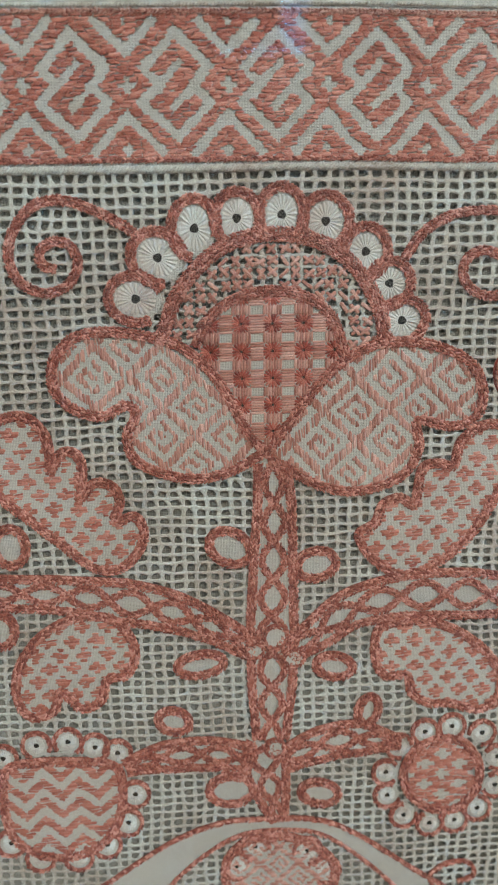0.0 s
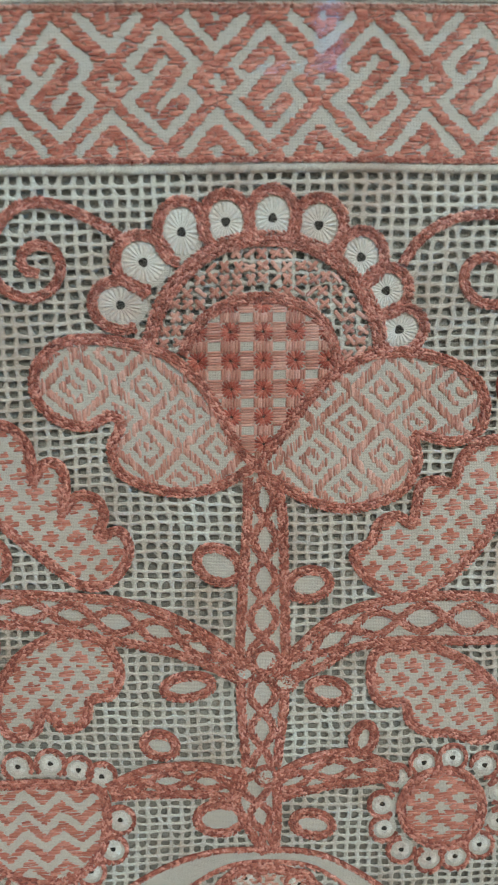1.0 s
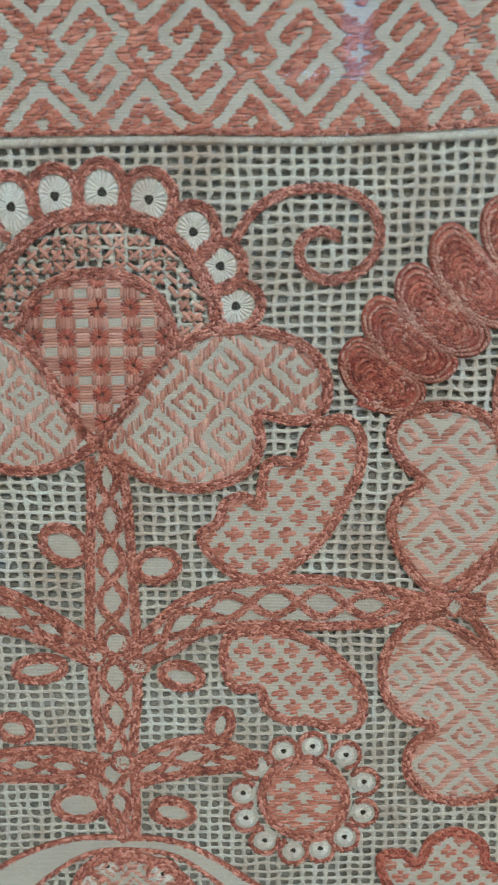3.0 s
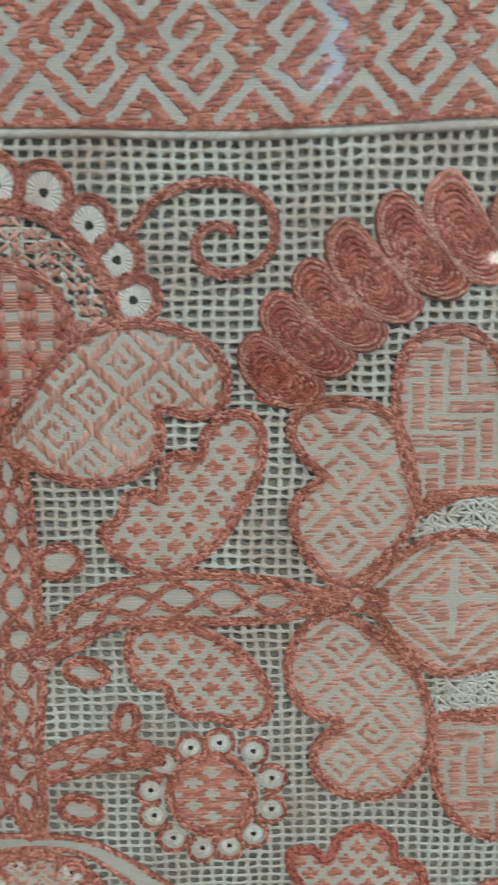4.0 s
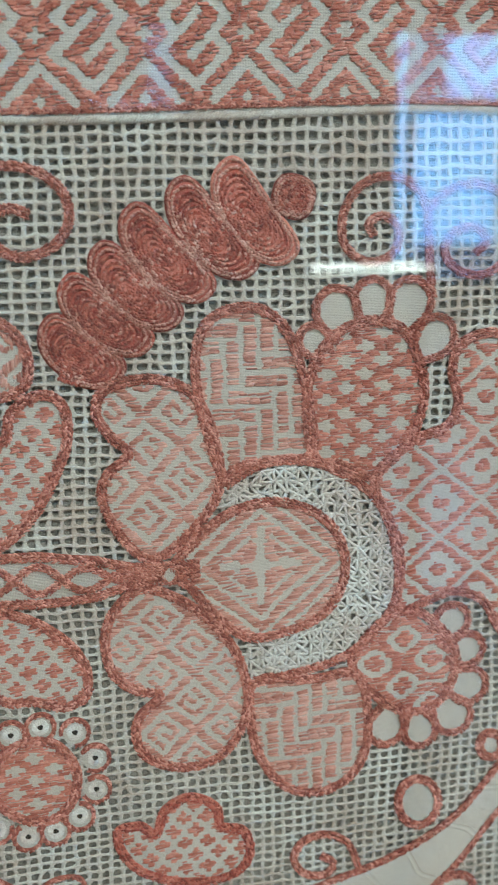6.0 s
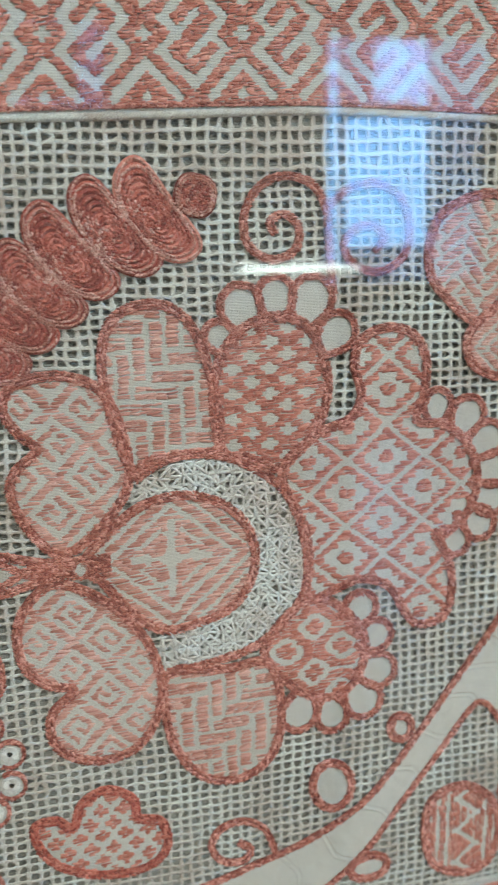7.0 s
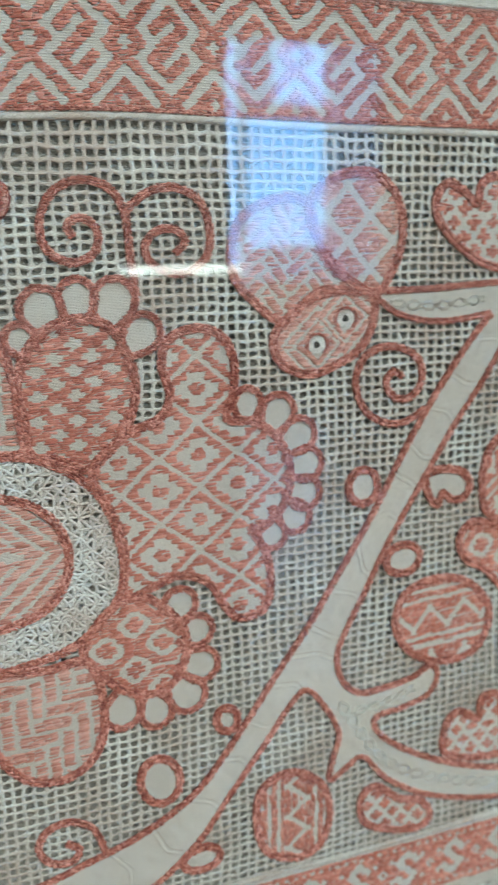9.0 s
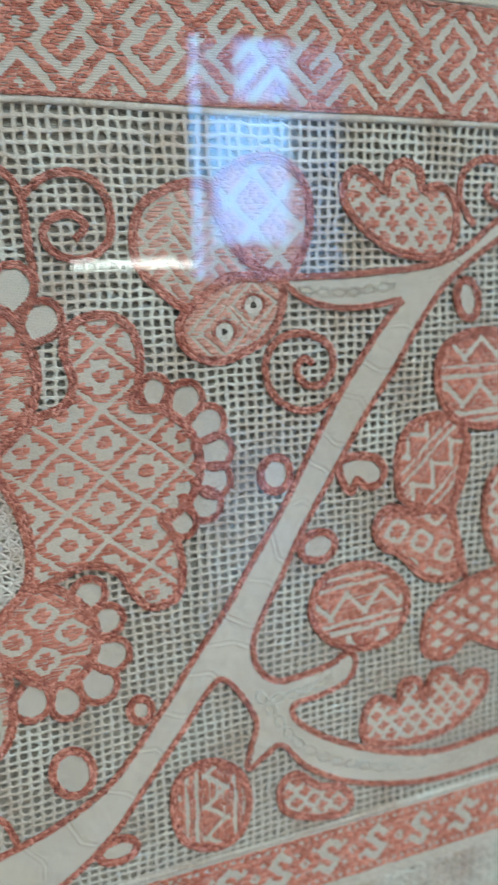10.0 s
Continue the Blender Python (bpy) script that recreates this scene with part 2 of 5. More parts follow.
def chain_rows(st, path, offsets=(-1.0, 1.0), width=1.9, out=1.6, pitch=1.3, closed=False):
    """Rows of chain stitch along a path: pairs of slanting loops that look like a plait."""
    for off in offsets:
        d, s = sides(path)
        q = path + s * off
        ln = np.concatenate([[0], np.cumsum(np.hypot(*np.diff(q, axis=0).T))])
        m = max(int(ln[-1] / pitch), 2)
        t = (np.arange(m) + 0.5) / m * ln[-1]
        t = t + RNG.normal(0, 0.12, m)
        c = np.stack([np.interp(t, ln, q[:, 0]), np.interp(t, ln, q[:, 1])], 1)
        dd = np.stack([np.interp(t, ln, d[:, 0]), np.interp(t, ln, d[:, 1])], 1)
        ss = np.stack([-dd[:, 1], dd[:, 0]], 1)
        for k in (-1, 1):
            ang = RNG.normal(0.5, 0.13, m)[:, None]
            way = dd * np.cos(ang) - k * ss * np.sin(ang)
            cc = c + ss * k * width * 0.235 + RNG.normal(0, 0.09, (m, 2))
            st.add(cc, way, RNG.normal(2.05, 0.2, m), width * RNG.normal(0.425, 0.06, m), RNG.normal(1.15, 0.12, m), out + RNG.normal(0, 0.17, m))
    return st


def ribbon(path, half, low, high):
    """A low rounded bed under the stitches."""
    d, s = sides(path)
    prof = ((-1, 0.0), (-0.7, 0.8), (0, 1.0), (0.7, 0.8), (1, 0.0))
    v = np.stack([world_of(path + s * half * a, low + (high - low) * b) for a, b in prof], 1).reshape(-1, 3)
    f = []
    for i in range(len(path) - 1):
        for k in range(4):
            a = i * 5 + k
            f += [(a, a + 1, a + 6), (a, a + 6, a + 5)]
    return v, np.array(f)


def cord(name, path, mat, parent, rows=2, width=1.9, out=1.5, label=""):
    """A stitched outline: a bed of yarn and rows of chain stitch over it."""
    st = Stitches()
    offs = [(i - (rows - 1) / 2) * width * 1.13 for i in range(rows)]
    chain_rows(st, path, offs, width, out)
    st.beds.append(ribbon(path, rows * width * 0.46, 0.3, out - 0.3))
    return st.build(name, mat, parent, label)


def inside(poly, p):
    """Which of the points p lie inside the closed polygon."""
    x, y = p[:, 0], p[:, 1]
    hit = np.zeros(len(p), bool)
    a = poly
    b = np.roll(poly, -1, axis=0)
    for (x0, y0), (x1, y1) in zip(a, b):
        if y0 != y1:
            k = (y0 > y) != (y1 > y)
            hit ^= k & (x < (x1 - x0) * (y - y0) / (y1 - y0) + x0)
    return hit


LAYER = [0]


def cloth(name, poly, mat, parent, out=0.7, label=""):
    """A patch of cloth with a thin edge, filled from its outline."""
    from mathutils.geometry import tessellate_polygon
    LAYER[0] += 1
    out = out + 0.012 * (LAYER[0] % 12)
    poly = poly[:-1] if np.allclose(poly[0], poly[-1]) else poly
    n = len(poly)
    tris = tessellate_polygon([[Vector((float(x), float(y), 0)) for x, y in poly]])
    front, rear = world_of(poly, out), world_of(poly, out - 0.5)
    f = [tuple(t) for t in tris]
    f += [(i, (i + 1) % n, n + (i + 1) % n) for i in range(n)] + [(i, n + (i + 1) % n, n + i) for i in range(n)]
    area = np.sum(poly[:, 0] * np.roll(poly[:, 1], -1) - np.roll(poly[:, 0], -1) * poly[:, 1])
    ob = mesh_object(name, np.concatenate([front, rear]), np.array(f), mat, parent, label)
    bm = bmesh.new()
    bm.from_mesh(ob.data)
    bmesh.ops.recalc_face_normals(bm, faces=bm.faces[:])
    bm.to_mesh(ob.data)
    bm.free()
    return ob


def darn(poly, red, angle=0.0, centre=None, row=1.0, grid=0.0, longest=4.2, worn=0.02, wobble=True, out=0.98, high=0.6, fat=1.18):
    """Counted satin stitches in rows (at an angle) wherever the pattern says red and the polygon allows."""
    c = np.mean(poly, axis=0) if centre is None else np.asarray(centre, float)
    ca, sa = math.cos(radians(angle)), math.sin(radians(angle))
    loc = (poly - c) @ np.array([[ca, -sa], [sa, ca]])
    lo, hi = loc.min(0), loc.max(0)
    st = Stitches()
    step = 0.3
    ps = np.arange(lo[0], hi[0], step)
    for q in np.arange(math.floor(lo[1] / row) * row, hi[1], row):
        line = np.stack([ps, np.full(len(ps), q)], 1)
        sp = (np.floor(line / grid) + 0.5) * grid if grid else line
        wx = sp[:, 0] + 0.22 * np.sin(sp[:, 1] / 3.1 + c[0]) + 0.2 * np.sin(sp[:, 0] / 4.3)
        wy = sp[:, 1] + 0.22 * np.sin(sp[:, 0] / 3.7 + c[1]) + 0.2 * np.sin(sp[:, 1] / 5.2)
        on = (red(wx, wy) if wobble else red(sp[:, 0], sp[:, 1])) & inside(loc, line)
        edge = np.flatnonzero(np.diff(np.concatenate([[0], on.astype(int), [0]])))
        for a, b in zip(edge[::2], edge[1::2]):
            p0, p1 = ps[a] - 0.15 + RNG.normal(0, 0.28), ps[b - 1] + 0.15 + RNG.normal(0, 0.28)
            if p1 - p0 < 0.8 or RNG.random() < worn:
                continue
            k = max(1, int(round((p1 - p0) / longest)))
            cuts = np.linspace(p0, p1, k + 1)
            cuts[1:-1] += RNG.normal(0, 0.7, k - 1)
            mid, ln = (cuts[1:] + cuts[:-1]) / 2, np.diff(cuts) + 0.25
            cc = np.stack([mid, np.full(k, q) + RNG.normal(0, 0.14, k)], 1)
            tilt = RNG.normal(0.05, 0.075, k)
            way = np.stack([np.cos(tilt), np.sin(tilt)], 1)
            back = np.array([[ca, sa], [-sa, ca]])
            st.add(cc @ back + c, way @ back, ln, row * fat * RNG.normal(1, 0.15, k), high * RNG.normal(1, 0.12, k), out + RNG.normal(0, 0.09, k))
    return st


# ---- patterns: true where the dyed yarn lies, in millimetres ----
def steps(p, q, pts):
    """The distance to a broken line counted in threads, across plus up, so that corners stay square to the diagonals."""
    best = np.full(np.shape(p), 1e9)
    for (x0, y0), (x1, y1) in zip(pts[:-1], pts[1:]):
        for t in np.linspace(0, 1, 15):
            best = np.minimum(best, np.abs(p - x0 - t * (x1 - x0)) + np.abs(q - y0 - t * (y1 - y0)))
    return best * 0.72


def border_red(p, q):
    """The woven border: pinched key diamonds, chevrons and small stars."""
    p = np.where(p < 0, p * 1.021, p * 0.9886)
    p = np.mod(p + 17.45, 34.9) - 17.45
    white = np.zeros(np.shape(p), bool)
    loop = ((16.9, 16.6), (6.3, 5.6), (11.3, 0.0), (5.2, -5.5), (17.6, -16.6), (28.4, -5.3), (23.3, -0.1), (28.0, 5.8), (16.9, 16.6))
    hooks = (((11.3, 0.0), (18.2, 6.9)), ((23.3, -0.1), (16.2, -7.0)))
    for shift in (0.0, -34.9):
        x = p - shift
        white |= steps(x, q, loop) < 1.68
        for h in hooks:
            white |= steps(x, q, h) < 1.5
    white |= steps(np.abs(p), q, ((0.2, 10.6), (9.6, 19.6))) < 1.7
    white |= steps(np.abs(p), q, ((0.4, -9.8), (11.4, -21.2))) < 1.7
    x, y = np.abs(p), np.abs(q)
    white |= ((x < 0.95) & (y < 2.6)) | ((y < 0.95) & (x < 2.9))
    white |= (np.abs(p) + np.abs(q + 20.6) < 2.2)
    white |= (np.abs(p) < 0.9) & (np.abs(q - 19.6) < 1.3)
    return ~white


def crosses(size, pu=1.62, pv=1.02):
    """Little stepped crosses set in a brick repeat."""
    pu, pv = size * pu, size * pv
    def red(p, q):
        k = np.floor(q / pv + 0.5)
        a = np.mod(p + k * pu * 0.5 + pu / 2, pu) - pu / 2
        b = q - k * pv
        a, b = np.abs(a), np.abs(b)
        return ((a < size * 0.56) & (b < size * 0.2)) | ((a < size * 0.21) & (b < size * 0.54)) | (a + b < size * 0.5)
    return red


def turned(pattern, degrees):
    c, s = math.cos(radians(degrees)), math.sin(radians(degrees))
    return lambda p, q: pattern(p * c + q * s, q * c - p * s)


KEY_CHART = (".......", ".#####.", ".#.....", ".#.###.", ".#...#.", ".#####.", ".......")


def keys(wide, tall):
    """A dyed diamond lattice with a hooked key in each white diamond, every other one turned about."""
    chart = np.array([[ch == "#" for ch in row] for row in KEY_CHART])

    def red(p, q):
        a, b = p / wide + q / tall, p / wide - q / tall
        i, j = np.floor(a), np.floor(b)
        fa, fb = a - i, b - j
        line = (np.minimum(fa, 1 - fa) < 0.088) | (np.minimum(fb, 1 - fb) < 0.088)
        ga, gb = np.clip((fa - 0.105) / 0.79, 0, 0.999), np.clip((fb - 0.105) / 0.79, 0, 0.999)
        flip = np.mod(i, 2) > 0
        ga, gb = np.where(flip, 0.999 - ga, ga), np.where(flip, 0.999 - gb, gb)
        return line | chart[(ga * 7).astype(int), (gb * 7).astype(int)]
    return red


def squares(wide, tall):
    """Solid dyed diamonds parted by white lines."""
    def red(p, q):
        fa, fb = np.mod(p / wide + q / tall, 1.0) - 0.5, np.mod(p / wide - q / tall, 1.0) - 0.5
        return (np.abs(fa) < 0.40) & (np.abs(fb) < 0.40) & (np.hypot(fa, fb) > 0.05)
    return red


def basket(unit):
    """Thick bars three units long laid in turns along and across, with light gaps between."""
    def red(p, q):
        i, j = np.floor(p / unit), np.floor(q / unit)
        m = np.mod(i - j, 6)
        flat = m < 3
        fp, fq = p / unit - i, q / unit - j
        along = np.where(flat, m + fp, 5 - m + fq)
        across = np.where(flat, fq, fp)
        return (np.abs(across - 0.5) < 0.36) & (along > 0.22) & (along < 2.78)
    return red


def sprinkled(size):
    """A dyed field left open in small white crosses."""
    c = crosses(size * 1.18, 2.46, 0.83)
    return lambda p, q: ~c(p, q)


def lattice(wide, tall):
    """A dyed field crossed by white diagonals, with an open flower in each diamond."""
    def red(p, q):
        a, b = p / wide + q / tall + 0.5, p / wide - q / tall + 0.5
        fa, fb = np.mod(a, 1.0) - 0.5, np.mod(b, 1.0) - 0.5
        line = (np.abs(fa) > 0.450) | (np.abs(fb) > 0.450)
        x, y = np.abs(fa + fb) / 2, np.abs(fa - fb) / 2
        flower = ((x < 0.28) & (y < 0.07)) | ((x < 0.20) & (y < 0.14)) | ((x < 0.11) & (y < 0.26))
        eye = ((x < 0.10) & (y < 0.055)) | ((x < 0.06) & (y < 0.10))
        return (~line & ~flower) | eye
    return red


def panes(wide, tall):
    """White rounded squares on a dyed ground, each with a small dyed flower."""
    def red(p, q):
        fa, fb = np.mod(p / wide + q / tall + 0.5, 1.0) - 0.5, np.mod(p / wide - q / tall + 0.5, 1.0) - 0.5
        x, y = np.abs(fa + fb) / 2, np.abs(fa - fb) / 2
        flower = ((x < 0.17) & (y < 0.075)) | ((x < 0.08) & (y < 0.17))
        return (np.abs(fa) ** 4 + np.abs(fb) ** 4 > 0.37 ** 4) | flower
    return red


def zigzag(size, wave=0.35):
    def red(p, q):
        z = np.abs(np.mod(p / size, 1.0) - 0.5) * 2 * size * wave
        return np.mod((q + z) / (size * 0.62), 1.0) < 0.5
    return red


def nested(centre_x, r):
    """A diamond within a diamond, with a stepped cross in the middle."""
    def red(p, q):
        m = np.abs(p - centre_x) * 0.86 + np.abs(q)
        x, y = np.abs(p - centre_x), np.abs(q)
        cross = ((np.minimum(x, y) < 1.5) & (np.maximum(x, y) < r * 0.66)) | ((np.minimum(x, y) < 2.4) & (np.maximum(x, y) < 3.6)) | ((np.abs(np.maximum(x, y) - r * 0.40) < 1.0) & (np.minimum(x, y) < 2.9))
        dots = (np.abs(m - r * 0.62) < 1.1) & (np.minimum(x, y) > r * 0.16)
        ring = ((m > r * 0.84) & (m < r * 0.95)) | ((m > r * 1.14) & (m < r * 1.23)) | ((m > r * 1.40) & (m < r * 1.48))
        return ~(cross | ring | dots)
    return red


def bands(tall, wave):
    """White zigzags with short stubs at their turns, parted by pairs of white lines."""
    def red(p, q):
        k = np.mod(q / tall + 0.5, 1.0) - 0.5
        f = np.mod(p / wave, 1.0) - 0.5
        z = (np.abs(f) - 0.25) * 0.84
        zig = np.abs(k - z) < 0.078
        stub = ((np.abs(f) < 0.075) & (k < -0.16) & (k > -0.31)) | ((np.abs(f) > 0.425) & (k > 0.16) & (k < 0.31))
        line = np.abs(np.abs(k) - 0.40) < 0.042
        return ~(zig | stub | line)
    return red


def eye_diamonds(eyes):
    """Dyed diamonds one round each eye, parted by white lines."""
    def red(p, q):
        m = np.full(np.shape(p), 1e9)
        for x, y in eyes:
            m = np.minimum(m, np.abs(p - x) + np.abs(q - y))
        return ((m > 6.4) & (m < 9.6)) | ((m > 11.4) & (m < 15.5)) | (m > 17.3)
    return red


def low_red(p, q):
    """The narrow border: stepped white hooks, small stars between and dotted edges."""
    x = np.mod(p + 14.2, 28.4) - 14.2
    white = steps(x, q, ((5.5, 4.5), (0.5, 9.0), (-5.0, 4.0), (4.5, -4.0), (0.0, -9.0), (-6.0, -4.5))) < 2.0
    y = np.abs(np.mod(p, 28.4) - 14.2)
    white |= (y + np.abs(q) < 3.2) & (y + np.abs(q) > 1.0)
    white |= (np.abs(y - 5.0) + np.abs(np.abs(q) - 6.0) < 1.9)
    white |= (np.abs(np.mod(p, 4.7) - 2.35) < 0.9) & (np.abs(np.abs(q) - 13.2) < 0.9)
    return ~white


# ---- the room ----
x0, x1, y0, z0, z1 = ROOM
T = 0.2
tagged(box("floor", (x0 - T, y0 - T, z0 - T), (x1 + T, WALL_Y + T, z0), FLOORW), "oiled oak floor of the room", "floor", kind="structure")
tagged(box("ceiling", (x0 - T, y0 - T, z1), (x1 + T, WALL_Y + T, z1 + T), CEIL), "white painted ceiling", "ceiling", kind="structure")
tagged(box("wall_north", (x0 - T, WALL_Y, z0), (x1 + T, WALL_Y + T, z1), PLASTER), "pale plaster wall behind the textile", "wall", kind="structure")
tagged(box("wall_west", (x0 - T, y0, z0), (x0, WALL_Y, z1), PLASTER), "pale plaster side wall", "wall", kind="structure")
tagged(box("wall_east", (x1, y0, z0), (x1 + T, WALL_Y, z1), PLASTER), "pale plaster side wall", "wall", kind="structure")

# window wall: pieces round one tall opening and one high one
WX0, WX1, WZ0, WZ1 = 3.74, 5.78, 1.02, 3.84
HX0, HX1, HZ0 = 0.20, 1.25, 2.95
south = thing("wall_south", (0.5, y0, 0), "pale plaster wall with two window openings", "wall", kind="structure")
for lo, hi in (((x0 - T, y0 - T, z0), (HX0, y0, z1)), ((HX0, y0 - T, z0), (HX1, y0, HZ0)), ((HX0, y0 - T, WZ1), (HX1, y0, z1)), ((HX1, y0 - T, z0), (WX0, y0, z1)),
               ((WX1, y0 - T, z0), (x1 + T, y0, z1)), ((WX0, y0 - T, z0), (WX1, y0, WZ0)), ((WX0, y0 - T, WZ1), (WX1, y0, z1))):
    box("wall_piece", lo, hi, PLASTER, south)


def window(name, label, at, bars):
    ob = thing(name, at, label, "window", kind="structure")
    for kind, wx0, wx1, wz0, wz1 in bars:
        box(kind, (wx0, y0 - 0.12, wz0), (wx1, y0 - 0.05, wz1), PAINT, ob, 0.004)
    return ob


window("window_1", "tall white painted window against bright sky", (WX0, y0, WZ0),
       (("window_sill", WX0, WX1, WZ0 - 0.001, WZ0 + 0.04), ("window_frame", WX0, WX0 + 0.02, WZ0 + 0.04, WZ1), ("window_frame", WX1 - 0.05, WX1, WZ0 + 0.04, WZ1),
        ("window_frame", WX0 + 0.02, WX1 - 0.05, WZ1 - 0.05, WZ1), ("mullion", WX0 + 0.15, WX0 + 0.23, WZ0 + 0.04, WZ1 - 0.05),
        ("mullion", WX0 + 1.30, WX0 + 1.37, WZ0 + 0.04, WZ1 - 0.05), ("transom", WX0 + 0.23, WX0 + 1.30, 2.95, 3.10)))
window("window_2", "high white painted window behind a thin curtain", (HX0, y0, HZ0),
       (("window_frame", HX0, HX0 + 0.05, HZ0, WZ1), ("window_frame", HX1 - 0.05, HX1, HZ0, WZ1), ("window_frame", HX0 + 0.05, HX1 - 0.05, WZ1 - 0.05, WZ1), ("window_sill", HX0 + 0.05, HX1 - 0.05, HZ0 - 0.001, HZ0 + 0.05)))
# sheer curtain drawn over the side light and the foot of the window
def curtain(u0, u1, w0, w1, folds, mat=None, label="thin white curtain hanging across the window"):
    n = 60
    a = np.linspace(0, 1, n)
    xs = u0 + (u1 - u0) * a
    ys = y0 - 0.03 + 0.012 * np.sin(a * folds * 2 * math.pi)
    v = [(x, y, z) for z in (w0, w1) for x, y in zip(xs, ys)] + [(x, y + 0.003, z) for z in (w0, w1) for x, y in zip(xs, ys)]
    f = [(k + i, k + i + 1, k + n + i + 1, k + n + i) for k in (0, 2 * n) for i in range(n - 1)]
    ob = mesh_object("sheer_curtain", v, f, mat or SHEER, None, smooth=True)
    return tagged(ob, label, "curtain")


# dense cloth added only to weaken the high window's reflection
curtain(HX0 + 0.01, HX1 - 0.30, HZ0 + 0.055, WZ1 - 0.06, 7, DIMMER, "dense pale cloth added to dim most of the high window")
curtain(HX1 - 0.295, HX1 - 0.06, HZ0 + 0.055, WZ1 - 0.06, 2)
curtain(WX0 + 0.24, WX1 - 0.05, WZ0 + 0.045, 1.47, 9)
curtain(WX0 + 0.24, WX0 + 0.58, 3.11, WZ1 - 0.06, 2)
curtain(WX0 + 1.38, WX1 - 0.05, 1.475, WZ1 - 0.06, 6)
tagged(box("backdrop", (WX0 - 9.0, y0 - 3.6, -0.5), (WX1 + 6.0, y0 - 3.55, 7.5), SKYGLOW), "pale blue daylight outside the window", "sky", kind="structure")

# added, unseen ceiling lights and a glowing bar for the reflected bright strip
for lx, ly, watts in LAMPS:
    lamp = thing("added_ceiling_light", (lx, ly, 4.2), "rectangular white ceiling light added out of view", "ceiling light", group="ceiling lights")
    for lo, hi in (((-0.54, -0.95, -0.08), (-0.505, 0.95, 0)), ((0.505, -0.95, -0.08), (0.54, 0.95, 0)), ((-0.505, -0.95, -0.08), (0.505, -0.915, 0)), ((-0.505, 0.915, -0.08), (0.505, 0.95, 0))):
        box("light_frame", [a + b for a, b in zip(lo, (lx, ly, 4.2))], [a + b for a, b in zip(hi, (lx, ly, 4.2))], PAINT, lamp)
    box("diffuser", (lx - 0.505, ly - 0.915, 4.14), (lx + 0.505, ly + 0.915, 4.15), PANEL, lamp)

# added stand behind the visitor, its glowing bar in place of a reflected sill
stand = thing("strip_stand", (0.55, -0.84, 0.0), "added dark stand with a glowing bar for the reflected strip", "lamp")
box("post", (0.66, -0.865, 0.012), (0.685, -0.84, 1.485), DARKWOOD, stand, 0.003)
box("base_plate", (0.56, -0.96, 0.0), (0.79, -0.74, 0.012), DARKWOOD, stand, 0.003)
box("tube_rail", (0.482, -0.866, 1.485), (0.70, -0.845, 1.4975), PAINT, stand, 0.002)
for u0, u1, r in ((0.484, 0.664, 0.0066), (0.6645, 0.697, 0.0042)):
    bm = bmesh.new()
    bmesh.ops.create_cone(bm, cap_ends=True, segments=16, radius1=r, radius2=r, depth=u1 - u0, matrix=pose((u0 + u1) / 2, -0.8545, 1.4975 + r, 0, 90, 0))
    tube_me = bpy.data.meshes.new("tube")
    bm.to_mesh(tube_me)
    bm.free()
    tube_me.materials.append(STRIP_GLOW)
    tube = new("tube", tube_me)
    tube.parent, tube.matrix_parent_inverse = stand, BASES[stand.name].inverted()

# ---- the hanging case: backing, glass, frame ----
CX0, CX1, CZ0, CZ1 = -0.36, 0.66, 1.12, 1.78
case = thing("display_case", (0.15, WALL_Y, CZ0), "shallow glazed case fixed to the wall round the textile", "display case")
box("backing_board", (CX0, 0.3022, CZ0), (CX1, WALL_Y, CZ1), BACK, case, label="grey cloth-covered backing board")
pane = box("glass_pane", (CX0, 0.284, CZ0), (CX1, 0.287, CZ1), GLASS, case, label="clear reflecting glass")
pane.visible_shadow = False
for lo, hi in (((CX0 - 0.03, 0.278, CZ0 - 0.03), (CX1 + 0.03, WALL_Y, CZ0)), ((CX0 - 0.03, 0.278, CZ1), (CX1 + 0.03, WALL_Y, CZ1 + 0.03)),
               ((CX0 - 0.03, 0.278, CZ0), (CX0, WALL_Y, CZ1)), ((CX1, 0.278, CZ0), (CX1 + 0.03, WALL_Y, CZ1))):
    box("frame_bar", lo, hi, DARKWOOD, case, 0.002)

# ---- the textile ----
TEXTILE_AT = (0.17, CLOTH_Y, 1.24)
textile = thing("embroidered_textile", TEXTILE_AT, "antique white linen panel with rust-red openwork embroidery", "embroidery")
U0, U1 = -135.0, 500.0
TOP_LINE, LOW_LINE = -26.0, -372.9


def strip(name, u0, u1, v0, v1, mat, label):
    n = 160
    us = np.linspace(u0, u1, n)
    LAYER[0] += 1
    out = 0.7 + 0.012 * (LAYER[0] % 12)
    rows = [np.stack([us, np.full(n, v)], 1) for v in (v0, v1)]
    verts = np.concatenate([world_of(r, o) for o in (out, out - 0.5) for r in rows])
    f = []
    for i in range(n - 1):
        for p, q in ((0, n), (n, 3 * n), (3 * n, 2 * n), (2 * n, 0)):
            f += [(p + i, p + i + 1, q + i + 1), (p + i, q + i + 1, q + i)]
    return mesh_object(name, verts, np.array(f), mat, textile, label)


band = strip("border_band", U0, U1, -27.0, 23.6, LINEN, "linen border with a rust-red key pattern")
rect = np.array([(U0, -24.6), (U1, -24.6), (U1, 22.0), (U0, 22.0)])
darn(rect, border_red, centre=(60.0, 0.0), row=0.92, grid=0.92, longest=3.3, out=1.1, high=0.58, fat=1.16, worn=0.0, wobble=False).build("key_stitching", FLAT_RED, band)
cord("band_edge", smooth_path([(U0, 22.4), (100, 22.2), (U1, 22.4)]), PALE, band, rows=1, width=1.6, out=1.4)
